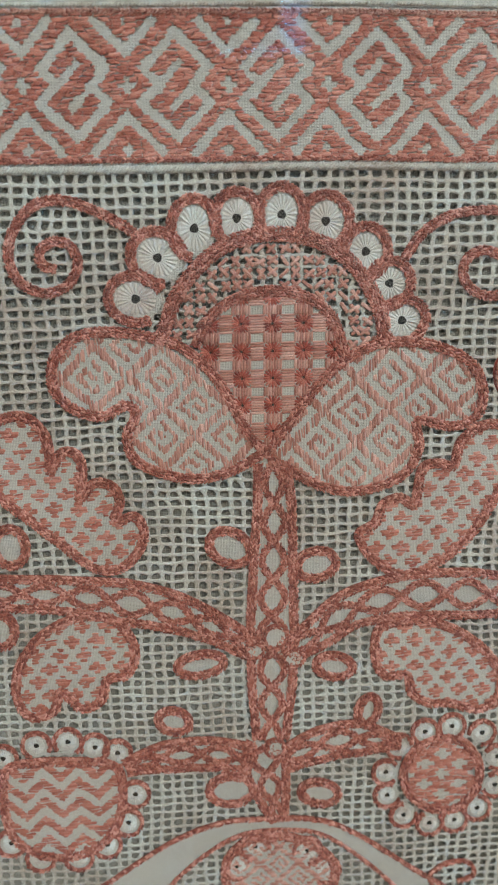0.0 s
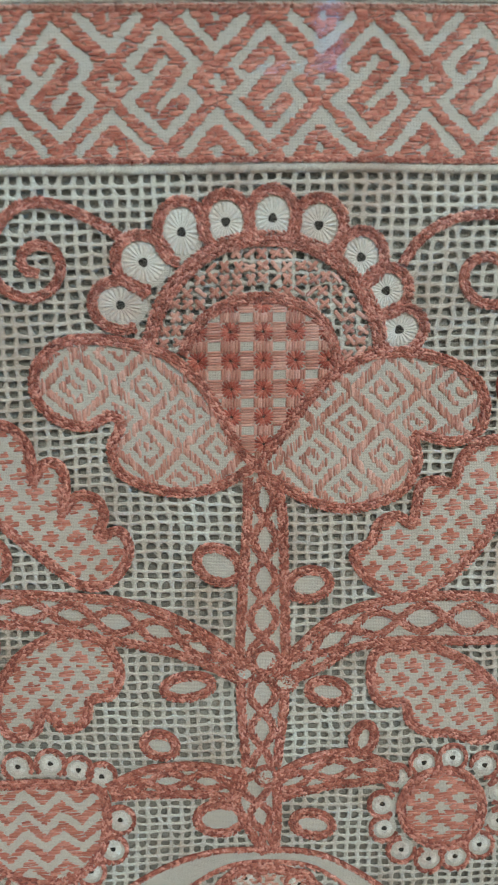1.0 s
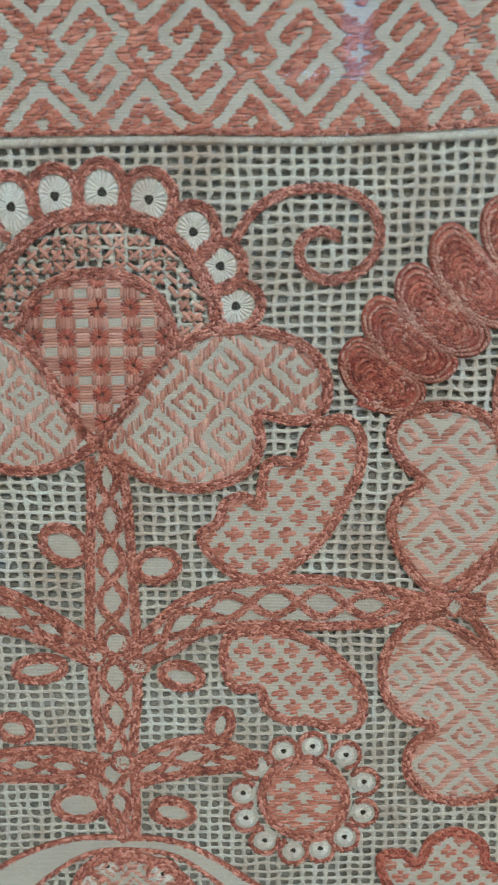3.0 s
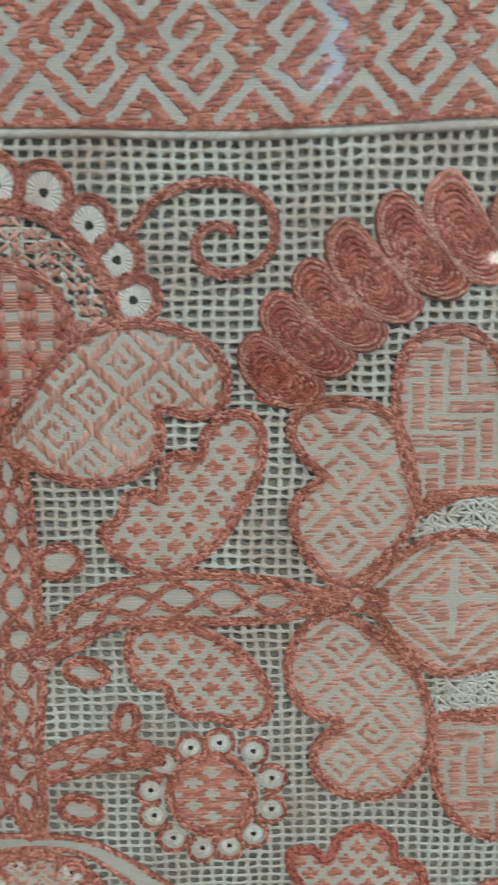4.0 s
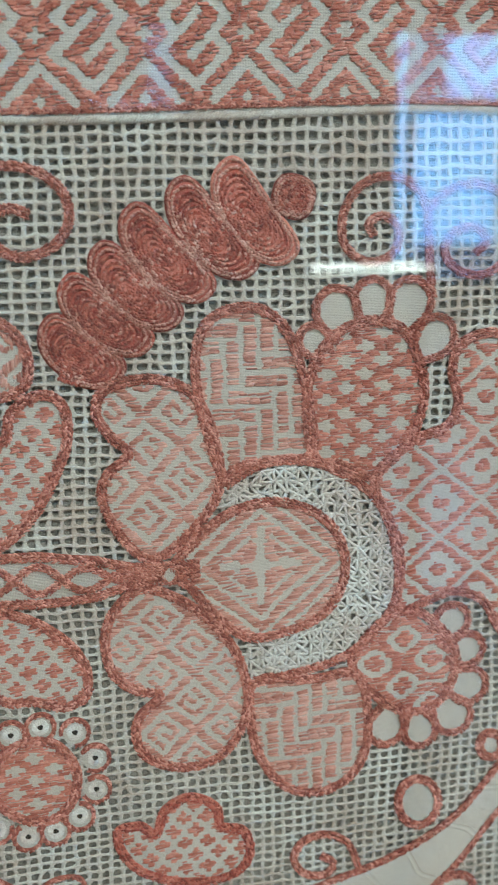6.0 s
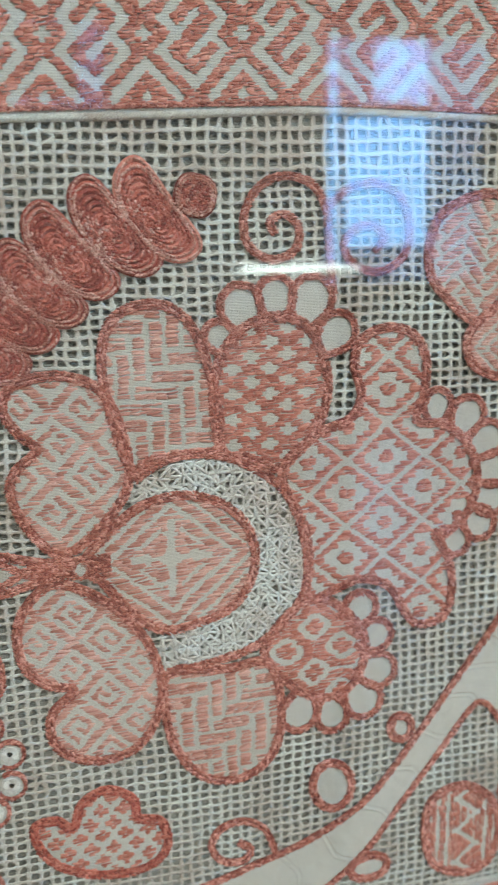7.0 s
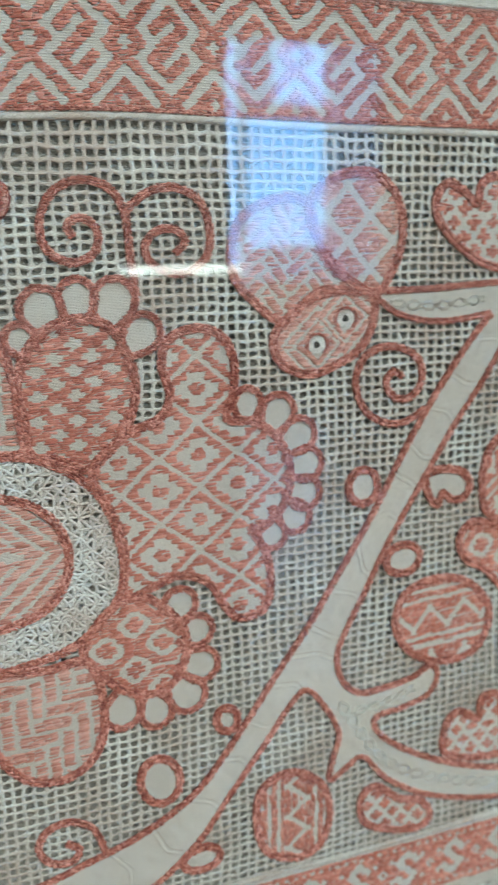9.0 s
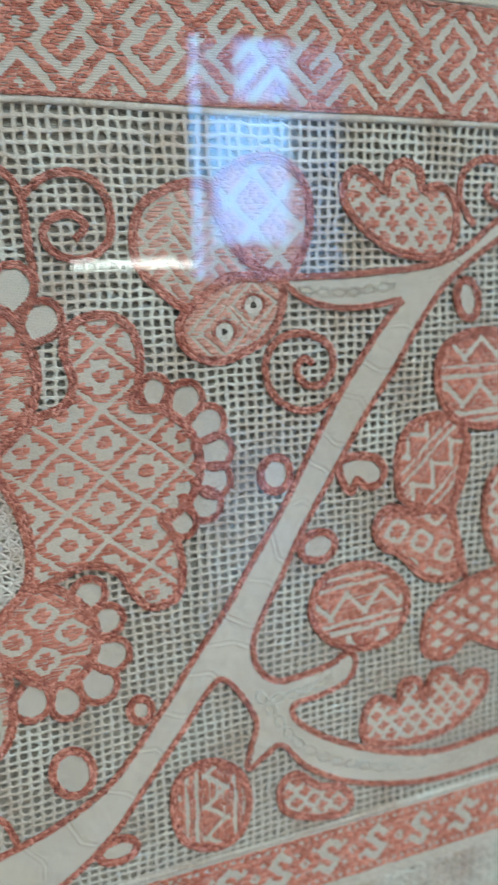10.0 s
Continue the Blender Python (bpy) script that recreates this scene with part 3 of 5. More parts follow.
cord("band_edge", smooth_path([(U0, -24.6), (100, -24.4), (U1, -24.7)]), RED, band, rows=1, width=1.7, out=1.4)
strip("top_cloth", U0, U1, 23.9, 75.0, LINEN, "plain undyed linen")

# openwork ground: whipped bars in both directions, each thread a part
net = new("net_ground")
net.location = TEXTILE_AT
net.parent = textile
net.matrix_parent_inverse = BASES[textile.name].inverted()
BASES[net.name] = Matrix.Translation(TEXTILE_AT)
tagged(net, "white whipped openwork net of small square holes")
PITCH_U, PITCH_V = 4.6, 3.78


def bar(line, half, thick, out, parent):
    """A whipped bar: a soft flat tube that swells at each crossing and wavers a little."""
    d, s = sides(line)
    n = len(line)
    a = np.arange(6) * math.pi / 3
    ring = line[:, None] + s[:, None] * (half[:, None] * np.cos(a)[None])[..., None]
    lift = out + thick * np.sin(a)[None] * np.ones((n, 1))
    v = world_of(ring, lift).reshape(-1, 3)
    i, k = np.meshgrid(np.arange(n - 1), np.arange(6), indexing="ij")
    p, q = i * 6 + k, i * 6 + (k + 1) % 6
    f = np.concatenate([np.stack([p, q, q + 6], -1).reshape(-1, 3), np.stack([p, q + 6, p + 6], -1).reshape(-1, 3)])
    return mesh_object("net_thread", v, f, WHITE, parent, smooth=True)


def hem_roll(v, half, label):
    """A narrow hem rolled and whipped down with slanting stitches."""
    u = np.arange(U0, U1, 1.15)
    n = len(u)
    mid = v + 0.35 * np.sin(u / 33.0)
    st = Stitches()
    st.add(np.stack([u, mid], 1), np.stack([np.full(n, 0.75) + RNG.normal(0, 0.12, n), np.full(n, 0.8)], 1), half * 2 * RNG.normal(1.1, 0.06, n), 1.25 * RNG.normal(1, 0.08, n), 0.9, 1.0 + RNG.normal(0, 0.08, n))
    st.beds.append(ribbon(np.stack([u, mid], 1), half, 0.3, 1.15))
    return st.build("hem_roll", WHITE, textile, label)


hem_roll(-27.1, 1.55, "white rolled hem")
hem_roll(24.6, 0.9, "white rolled hem")


def slack(line):
    """The slow pull and sag of the old net, dying out at the upper hem."""
    u, v = line[:, 0], line[:, 1]
    hold = np.clip((TOP_LINE - v) / 25, 0, 1)
    du = 0.6 * np.sin(u / 23 + v / 31) + 0.45 * np.sin(v / 15 - u / 44)
    dv = 0.55 * np.sin(u / 21 - v / 37) + 0.3 * np.sin(u / 41 + v / 17)
    return line + np.stack([du, dv * hold], 1)


nu, nv = int((U1 - U0) / PITCH_U), int((TOP_LINE - LOW_LINE + 4) / PITCH_V)
ju, jv = RNG.normal(0, 0.34, (nu + 1, nv + 2)), RNG.normal(0, 0.30, (nu + 1, nv + 2))
sub = np.arange(0, nv + 1, 1 / 4)
for i in range(nu + 1):
    v = -28.0 - sub * PITCH_V
    u = U0 + i * PITCH_U + np.interp(sub, np.arange(nv + 2), ju[i]) + 0.5 * np.sin(v / 37 + i * 0.05)
    half = 0.84 + 0.78 * np.maximum(np.cos(sub * 2 * math.pi), 0) ** 2 + RNG.normal(0, 0.06, len(sub))
    bar(slack(np.stack([u, v], 1)), half, 0.25, -0.02, net)
sub = np.arange(0, nu + 0.1, 1 / 4)
for j in range(1, nv + 1):
    u = U0 + sub * PITCH_U
    v = -28.0 - j * PITCH_V + np.interp(sub, np.arange(nu + 1), jv[:, j]) + 0.5 * np.sin(u / 41 + j * 0.07)
    half = 0.66 + 0.66 * np.maximum(np.cos(sub * 2 * math.pi), 0) ** 2 + RNG.normal(0, 0.06, len(sub))
    bar(slack(np.stack([u, v], 1)), half, 0.25, 0.04, net)


# ---- motifs ----
def motif(name, pts, label, fill=None, angle=0.0, centre=None, mat=FLAT_RED, cord_mat=RED, rows=2, width=1.9, cloth_mat=FINE_LINEN, row=1.0, closed=True, edge=True):
    """A cloth patch with a corded outline and, on it, a counted-stitch filling."""
    path = smooth_path(pts, closed)
    ob = cloth(name, path, cloth_mat, textile, label=label)
    if fill is not None:
        darn(path, fill, angle, centre, row=row * 0.82, worn=0.05 if mat is PALE else 0.015).build("filling_stitches", mat, ob)
    if edge:
        cord("outline_cord", path, cord_mat, ob, rows, width)
    return ob


def scroll(name, pts, label, rows=2, width=1.75, mat=RED, parent=None):
    return cord(name, smooth_path(pts), mat, parent or textile, rows, width, label=label)


def oval(c, rx, ry, turn=0.0, n=12, a0=0.0, a1=360.0):
    a = np.radians(np.linspace(a0, a1, n, endpoint=a1 - a0 < 359))
    ca, sa = math.cos(radians(turn)), math.sin(radians(turn))
    x, y = rx * np.cos(a), ry * np.sin(a)
    return np.stack([c[0] + x * ca - y * sa, c[1] + x * sa + y * ca], 1)


def drop(c, rx, ry, turn=0.0, rows=2, width=1.85, name="loop_leaf", label="small white linen drop with a red corded rim", parent=None, mat=RED):
    path = smooth_path(oval(c, rx * 1.08, ry * 1.08, turn), True)
    ob = cloth(name, path, FINE_LINEN, parent or textile, label=label)
    cord("outline_cord", path, mat, ob, rows, width) if parent is None else None
    return ob


def scallop(c, r, heart):
    """A teardrop of linen at a petal's rim: pointed to the petal's heart, corded round its outer edge."""
    c, heart = np.asarray(c), np.asarray(heart)
    w = (c - heart) / np.hypot(*(c - heart))
    n = np.array([-w[1], w[0]])
    half = ((-1.35, 0.36), (-0.75, 0.74), (0.0, 1.0), (0.72, 0.76))
    rim = [(x, -y) for x, y in half] + [(1.08, 0.0)] + [(x, y) for x, y in half[::-1]]
    path = smooth_path([c + r * 1.2 * (w * x + n * y) for x, y in rim])
    ob = cloth("scallop", path, FINE_LINEN, textile, label="linen scallop with a red corded rim")
    cord("outline_cord", path, RED, ob, 2, 1.5)
    return ob


# near-black colour that paints the shade inside the small holes
HOLE_SHADE = plain("painted_hole_shade", (0.012, 0.013, 0.011), (0.02, 0.021, 0.018), 0.95, 200.0)


def eyelet(c, rx, ry, turn, parent, hole=1.5, spokes=22):
    """A ring of radial white satin stitches round a near-black disc painted as the hole's shade."""
    n = spokes * 2
    a = np.arange(n) / n * 2 * math.pi
    ca, sa = math.cos(radians(turn)), math.sin(radians(turn))
    x, y = rx * np.cos(a), ry * np.sin(a)
    rim = np.stack([x * ca - y * sa, x * sa + y * ca], 1)
    way = rim / np.hypot(rim[:, 0], rim[:, 1])[:, None]
    inner = way * (hole * (1 + 0.12 * np.sin(3 * a + c[0])))[:, None]
    ridge = np.where(np.arange(n) % 2, -0.16, 0.34) + RNG.normal(0, 0.10, n)
    rows = [(0.0, 0.5, 0), (0.05, 1.0, 0.3), (0.4, 1.0, 1), (0.85, 0.95, 1), (1.0, 0.8, 0.2)]
    v = np.concatenate([world_of(np.asarray(c) + inner + (rim - inner) * k, o + ridge * g) for k, o, g in rows])
    f = []
    for r in range(len(rows) - 1):
        for i in range(n):
            p, q = r * n + i, r * n + (i + 1) % n
            f += [(p, p + n, q + n), (p, q + n, q)]
    ob = mesh_object("eyelet", v, np.array(f), BRIGHT, parent)
    disc = smooth_path(oval(c, hole * 1.2, hole * 1.2, 0, 8), True, 0.5)
    m = len(disc) - 1
    mesh_object("eyelet_shade_disc", np.concatenate([world_of(disc[:-1], 0.87), world_of(np.asarray([c]), 0.87)]), np.array([(i, (i + 1) % m, m) for i in range(m)]), HOLE_SHADE, parent)
    return ob


def eyelet_petal(c, rx, ry, turn, outward, parent=None, rows=2, width=1.85, hole=1.4, gap=2.2, label="corded scallop round a white eyelet"):
    """An eyelet on its own scrap of cloth inside a corded scallop that opens to the flower."""
    path = smooth_path(oval(c, rx + gap * 0.8, ry + gap * 0.8, turn), True)
    ob = cloth("eyelet_petal", path, FINE_LINEN, parent or textile, label=label if parent is None else "")
    if parent is None:
        eyelet(c, rx - 0.2, ry - 0.2, turn, ob, hole)
        arc = oval(c, rx + gap, ry + gap, turn, 14, outward - turn - 140, outward - turn + 140)
        cord("scallop_cord", smooth_path(arc), RED, ob, rows, width)
    return ob


def chain_stem(name, mid, half, label, link=17.0, borders=True, width=1.7):
    """A corded stem: two borders and two crossing cords that leave lens-shaped linen windows."""
    path = smooth_path(mid)
    d, s = sides(path)
    ln = np.concatenate([[0], np.cumsum(np.hypot(*np.diff(path, axis=0).T))])
    h = np.interp(ln / ln[-1], np.linspace(0, 1, len(half)), half)[:, None]
    ob = cloth(name, np.concatenate([path + s * h, (path - s * h)[::-1]]), FINE_LINEN, textile, label=label)
    w = np.sin(ln / link * math.pi)[:, None]
    for k in (1, -1):
        if borders:
            cord("border_cord", path + s * (h - 0.6) * k, RED, ob, 2, width * 1.05, out=1.6)
        cord("crossing_cord", path + s * (h - 1.0) * 0.62 * w * k, RED, ob, 2, width * 0.86, out=1.45 + 0.15 * k)
    return ob


def packed_lobe(name, a, b, half, parent, label, lift0=0.0, curl=0.42):
    """A padded lobe packed with rings of chain stitch one inside the other."""
    a, b = np.asarray(a, float), np.asarray(b, float)
    rim, core = Stitches(), Stitches()
    half = half * 0.95
    d = (b - a) / np.hypot(*(b - a))
    n = np.array([-d[1], d[0]])
    mid, reach = (a + b) / 2, np.hypot(*(b - a)) * 0.48
    k = 1.0 - 0.4 / half
    row_no = 0
    while k > 0.06:
        t = np.radians(np.linspace(0, 360, 25)[:-1])[:, None]
        x = reach * k * np.sign(np.cos(t)) * np.abs(np.cos(t)) ** 0.7
        bend = curl * half * (1 - (x / reach) ** 2)
        path = smooth_path(mid + d * x + n * (half * k * np.sign(np.sin(t)) * np.abs(np.sin(t)) ** 0.8 - bend + 0.2 * half), True, 0.7)
        lift = lift0 + 1.2 + 1.7 * (1 - k) ** 0.6
        way = sides(path)[0]
        row_no += 1
        turn_by = RNG.normal(0.42, 0.16, len(path)) * (1 if row_no % 2 else -1)
        way = np.stack([way[:, 0] * np.cos(turn_by) - way[:, 1] * np.sin(turn_by), way[:, 0] * np.sin(turn_by) + way[:, 1] * np.cos(turn_by)], 1)
        j = np.arange(0, len(path) - 1, 2)
        worn = np.sin(path[j, 0] / 2.9 + path[j, 1] / 4.1 + a[0]) + 0.7 * np.sin(path[j, 1] / 3.3 - path[j, 0] / 5.0) + RNG.normal(0, 0.5, len(j))
        faded = (RNG.random(len(j)) < np.clip(0.10 + 0.2 * worn, 0.02, 0.5)) | (k > 0.76)
        spots = path[j] + RNG.normal(0, 0.13, (len(j), 2))
        for st, pick in ((rim, faded), (core, ~faded)):
            m = int(pick.sum())
            st.add(spots[pick], way[j][pick], RNG.normal(1.7, 0.2, m), 0.92 * RNG.normal(1, 0.1, m), 0.85, lift + RNG.normal(0, 0.14, m))
        core.beds.append(ribbon(path, 1.2, lift - 1.2, lift - 0.4))
        k -= 0.93 / half
    rim.build("rim_stitches", PALE, parent)
    return core.build(name, DEEP, parent, label)


def flower_grid(poly, c, name, parent):
    """The flower's heart: darned blocks, open checks and spoked stars with black discs as hole shade."""
    st, dark = Stitches(), Stitches()
    du, dv = 11.4, 10.1
    for i in range(-3, 4):
        for j in range(-4, 4):
            m = np.array([c[0] + i * du, c[1] + j * dv])
            a = np.arange(16) * math.pi / 8
            way = np.stack([np.cos(a), np.sin(a)], 1)
            spot = m + way * 2.1
            keep = inside(poly, spot)
            dark.add(spot[keep], way[keep], 3.7, 1.0, 0.7, 1.15)
            n = 7
            off = np.linspace(-3.0, 3.0, n)
            bars = np.stack([np.full(n, m[0] + du / 2), m[1] + off], 1)
            keep = inside(poly, bars)
            st.add(bars[keep], np.tile((1.0, 0.03), (n, 1))[keep], 5.6 + RNG.normal(0, 0.3), 0.95, 0.7, 1.15)
            bars = np.stack([m[0] + off, np.full(n, m[1] + dv / 2)], 1)
            keep = inside(poly, bars)
            st.add(bars[keep], np.tile((0.04, 1.0), (n, 1))[keep], 4.6 + RNG.normal(0, 0.3), 0.98, 0.7, 1.15)
            if inside(poly, m[None])[0]:
                disc = smooth_path(oval(m, 1.0, 1.0, 0, 8), True, 0.5)
                k = len(disc) - 1
                mesh_object("star_shade_disc", np.concatenate([world_of(disc[:-1], 1.5), world_of(m[None], 0.9)]), np.array([(q, (q + 1) % k, k) for q in range(k)]), HOLE_SHADE, parent)
    dark.build("star_spokes", DEEP, parent)
    return st.build(name, PALE, parent)


def lace_fill(name, poly, mat, parent, pitch, label, both=True, width=0.85, share=1.0, reach=1.5):
    """Loose needle lace: crossing threads in four directions inside an outline."""
    st = Stitches()
    lo, hi = poly.min(0), poly.max(0)
    us, vs = np.arange(lo[0], hi[0], pitch), np.arange(lo[1], hi[1], pitch)
    g = np.stack(np.meshgrid(us, vs), -1).reshape(-1, 2)
    g = g + RNG.normal(0, 0.07 * pitch, g.shape)
    for way, shift in (((1, 1), (0.5, 0.5)), ((1, -1), (0.5, 0.5)), ((1, 0), (0.5, 0)), ((0, 1), (0, 0.5))):
        if not both and way[0] * way[1] == 0:
            continue
        p = g + np.array(shift) * pitch
        keep = inside(poly, p) & (RNG.random(len(p)) < share)
        n = int(keep.sum())
        w = np.tile(np.array(way, float), (n, 1)) + RNG.normal(0, 0.16, (n, 2))
        st.add(p[keep], w, pitch * (reach if way[0] * way[1] else 1.1), width * RNG.normal(1, 0.1, n), 0.6, 0.75 + RNG.normal(0, 0.12, n))
    return st.build(name, mat, parent, label)


# central flower
motif("petal", [(2.6, -129.9), (-3.3, -123.1), (-10.4, -108.8), (-18.4, -96.9), (-29.4, -88.3), (-41.5, -84.9), (-53.6, -83.2), (-65.8, -85.3), (-73.5, -93.4), (-74.3, -103.8), (-67.6, -111.4), (-57.5, -114.5), (-47.9, -110.5), (-45.1, -114.9), (-48.6, -122.8), (-45.9, -131.7), (-35.6, -137.6), (-22.8, -139.9), (-9.9, -137.4), (-1.3, -132.5)], "lobed flower petal with a faded red key pattern", fill=turned(keys(24.2, 23.2), 90), angle=90, centre=(-35.0, -111.6), mat=PALE, row=1.0)
motif("petal", [(4.8, -131.1), (10.6, -121.4), (19.1, -109.6), (28.5, -99.2), (38.9, -92.1), (51.4, -89.2), (66.2, -91.1), (79.3, -97.3), (85.2, -107.1), (83.7, -118.0), (74.1, -122.2), (61.0, -119.6), (61.8, -129.6), (57.4, -139.6), (46.5, -145.4), (33.4, -146.8), (21.4, -143.0), (11.6, -137.0)], "lobed flower petal with a faded red key pattern", fill=turned(keys(24.8, 24.4), 90), angle=90, centre=(25.2, -115.0), mat=PALE, row=1.0)
heart_path = smooth_path([(-20.8, -88.5), (-15.9, -78.3), (-5.5, -71.5), (6.7, -69.7), (19.0, -72.4), (28.3, -80.4), (33.0, -93.0), (22.2, -106.5), (12.7, -118.1), (4.8, -128.9), (-3.2, -122.0), (-11.4, -106.6), (-19.0, -96.9)], True)
heart = cloth("flower_heart", heart_path, FINE_LINEN, textile, label="domed flower heart of darned checks and star holes")
flower_grid(heart_path, (6.1, -91.7), "check_stitches", heart)
cord("outline_cord", smooth_path([(-22.3, -89.5), (-15.9, -78.3), (-5.5, -71.5), (6.7, -69.7), (19.0, -72.4), (28.3, -80.4), (33.0, -94.0)]), RED, heart, 2, 1.9, out=1.7)
crown = scroll("flower_arch", [(-33.8, -85.1), (-28.8, -72.0), (-21.5, -62.2), (-11.2, -53.9), (-0.2, -50.4), (11.8, -50.0), (23.9, -53.2), (34.2, -60.1), (41.5, -69.5), (45.9, -79.7), (47.6, -89.1)], "corded red arch over the flower heart", rows=3, width=1.7)
crown_area = smooth_path([(-30.3, -84.1), (-25.8, -73.1), (-18.5, -63.2), (-9.3, -56.5), (0.8, -53.2), (11.8, -53.0), (21.9, -56.1), (31.1, -62.2), (38.5, -70.4), (42.8, -79.7), (44.7, -89.1), (35.7, -90.9), (31.4, -80.4), (22.0, -72.1), (6.7, -67.7), (-6.5, -69.5), (-16.8, -77.3), (-22.2, -86.4)], True)
lace_fill("crown_crosses", crown_area, PALE, crown, 4.3, "red crosses whipped over the white net", both=False, width=1.45, share=0.93, reach=1.15)
eyelet_petal((-42.9, -71.7), 7.6, 6.2, -10, 160)
eyelet_petal((-34.5, -57.4), 7.6, 6.7, -35, 142)
eyelet_petal((-21.2, -47.5), 5.9, 8.1, 0, 123)
eyelet_petal((-6.2, -44.3), 5.8, 6.9, 0, 105)
eyelet_petal((9.7, -43.2), 5.8, 7.3, 0, 86)
eyelet_petal((25.3, -45.8), 6.2, 7.0, 0, 66)
eyelet_petal((39.8, -56.6), 5.7, 6.7, 0, 44)
eyelet_petal((48.7, -68.0), 5.6, 5.9, 0, 26)
eyelet_petal((53.7, -81.6), 6.5, 5.6, 20, 9)
chain_stem("stem", [(5.6, -134.5), (6.3, -152.8), (5.7, -176.3), (5.1, -203.2), (4.9, -226.1), (4.2, -255.2)], [6.0, 7.6, 8.6, 9.5, 8.8, 6.5], "red corded stem with lens-shaped linen windows", link=16.0)
chain_stem("stem", [(3.7, -257.9), (1.7, -266.0), (4.0, -280.0), (7.3, -295.8)], [9.0, 9.0, 6.5, 2.6], "red corded foot of the stem", link=14.0)
chain_stem("branch", [(-109.5, -183.5), (-92.3, -184.9), (-77.1, -186.1), (-57.6, -189.3), (-37.9, -193.9), (-20.2, -201.6), (-2.3, -212.9)], [6.5, 6.8, 7.2, 9.0, 8.0, 6.0, 4.5], "red corded branch with linen windows", link=17.0)
chain_stem("branch", [(9.8, -216.0), (23.1, -207.1), (36.3, -197.1), (55.3, -192.3), (76.2, -191.8), (99.3, -193.1), (124.6, -193.2)], [4.5, 7.0, 8.4, 9.6, 10.0, 8.0, 2.5], "red corded branch with linen windows", link=18.0)
chain_stem("branch", [(-56.7, -265.4), (-40.6, -261.4), (-21.8, -260.8), (-3.0, -264.3)], [3.0, 6.5, 7.0, 6.0], "short red corded branch", link=16.0)
chain_stem("branch", [(8.9, -265.8), (23.2, -259.5), (38.6, -256.5), (59.1, -259.6)], [5.0, 7.5, 7.5, 2.0], "short red corded branch", link=17.0)

# linen windows where the branches cross the stem
for c, rx, ry in (((6.4, -207.6), 4.6, 4.8), ((13.9, -217.4), 4.2, 3.6), ((-1.9, -213.3), 3.4, 3.2), ((5.8, -259.2), 3.8, 4.0)):
    path = smooth_path(oval(c, rx, ry, 0, 8), True)
    ob = cloth("joint_window", path, FINE_LINEN, textile, out=1.95, label="small linen window at the crossing of the stems")
    cord("outline_cord", path, RED, ob, 1, 1.7, out=2.3)

# loops and leaves round the stem
drop((-11.2, -168.5), 7.9, 5.9, -32)
drop((22.7, -177.0), 7.2, 5.3, 10)
drop((-24.1, -219.0), 8.7, 4.3, 8)
drop((30.4, -222.2), 7.0, 4.4, -12)
drop((-35.8, -244.5), 6.0, 4.5, -20)
drop((44.8, -243.4), 3.8, 5.9, -15)
drop((-12.8, -279.0), 8.6, 6.2, 0)
drop((-95.4, -165.2), 5.5, 7.0, 0)
drop((-102.4, -200.3), 5.3, 6.4, 0)
drop((24.8, -282.5), 7.5, 4.8, -15)
motif("leaf", [(-98.1, -119.1), (-94.6, -114.9), (-86.3, -113.7), (-79.6, -119.7), (-77.6, -128.5), (-78.1, -135.1), (-72.9, -128.0), (-67.2, -129.5), (-66.1, -137.7), (-67.9, -146.7), (-62.2, -140.6), (-55.3, -141.9), (-52.7, -148.3), (-55.1, -156.3), (-47.4, -154.3), (-44.1, -161.3), (-47.8, -170.6), (-55.7, -176.2), (-64.4, -174.6), (-75.6, -164.8), (-87.6, -153.9), (-97.3, -144.5), (-101.5, -133.2)], "scalloped linen leaf with small red crosses", fill=crosses(5.9), row=0.95, mat=FLAT_RED)
motif("leaf", [(39.3, -165.1), (45.6, -160.4), (48.7, -152.8), (55.3, -150.3), (60.9, -153.0), (63.5, -138.9), (70.4, -136.9), (75.6, -138.0), (77.9, -128.7), (84.9, -122.7), (92.5, -122.2), (97.4, -128.0), (97.2, -140.4), (91.8, -153.0), (84.3, -165.8), (74.7, -175.5), (63.1, -181.9), (53.7, -181.7), (43.9, -173.9)], "scalloped linen leaf with small red crosses", fill=crosses(5.9), row=0.95, mat=FLAT_RED)
motif("leaf", [(-59.1, -196.6), (-52.8, -203.1), (-49.9, -213.2), (-53.8, -221.9), (-61.8, -224.1), (-64.6, -233.0), (-72.8, -236.5), (-80.6, -228.3), (-84.2, -237.2), (-93.5, -239.3), (-98.3, -230.0), (-96.0, -216.1), (-87.3, -204.0), (-75.7, -197.1), (-66.8, -195.5)], "lobed linen leaf with small red crosses", fill=crosses(5.9), row=0.95, mat=FLAT_RED)
motif("leaf", [(48.3, -206.5), (59.0, -203.2), (71.6, -204.6), (84.1, -210.7), (94.5, -220.2), (99.7, -231.0), (98.5, -241.8), (89.7, -245.2), (80.0, -241.8), (70.2, -241.1), (62.9, -236.1), (60.4, -227.7), (51.5, -227.5), (47.2, -219.2)], "lobed linen leaf with small red crosses", fill=crosses(5.9), row=0.95, mat=FLAT_RED)
scroll("scroll", [(-40.3, -51.6), (-44.6, -47.1), (-55.0, -41.2), (-66.4, -37.3), (-76.2, -39.0), (-83.6, -46.5), (-86.4, -56.0), (-83.2, -64.9), (-74.7, -69.0), (-66.5, -66.2), (-62.5, -59.4), (-64.6, -53.1), (-70.3, -51.1), (-75.5, -54.3), (-74.7, -59.2), (-70.1, -60.8)], "red corded spiral tendril")
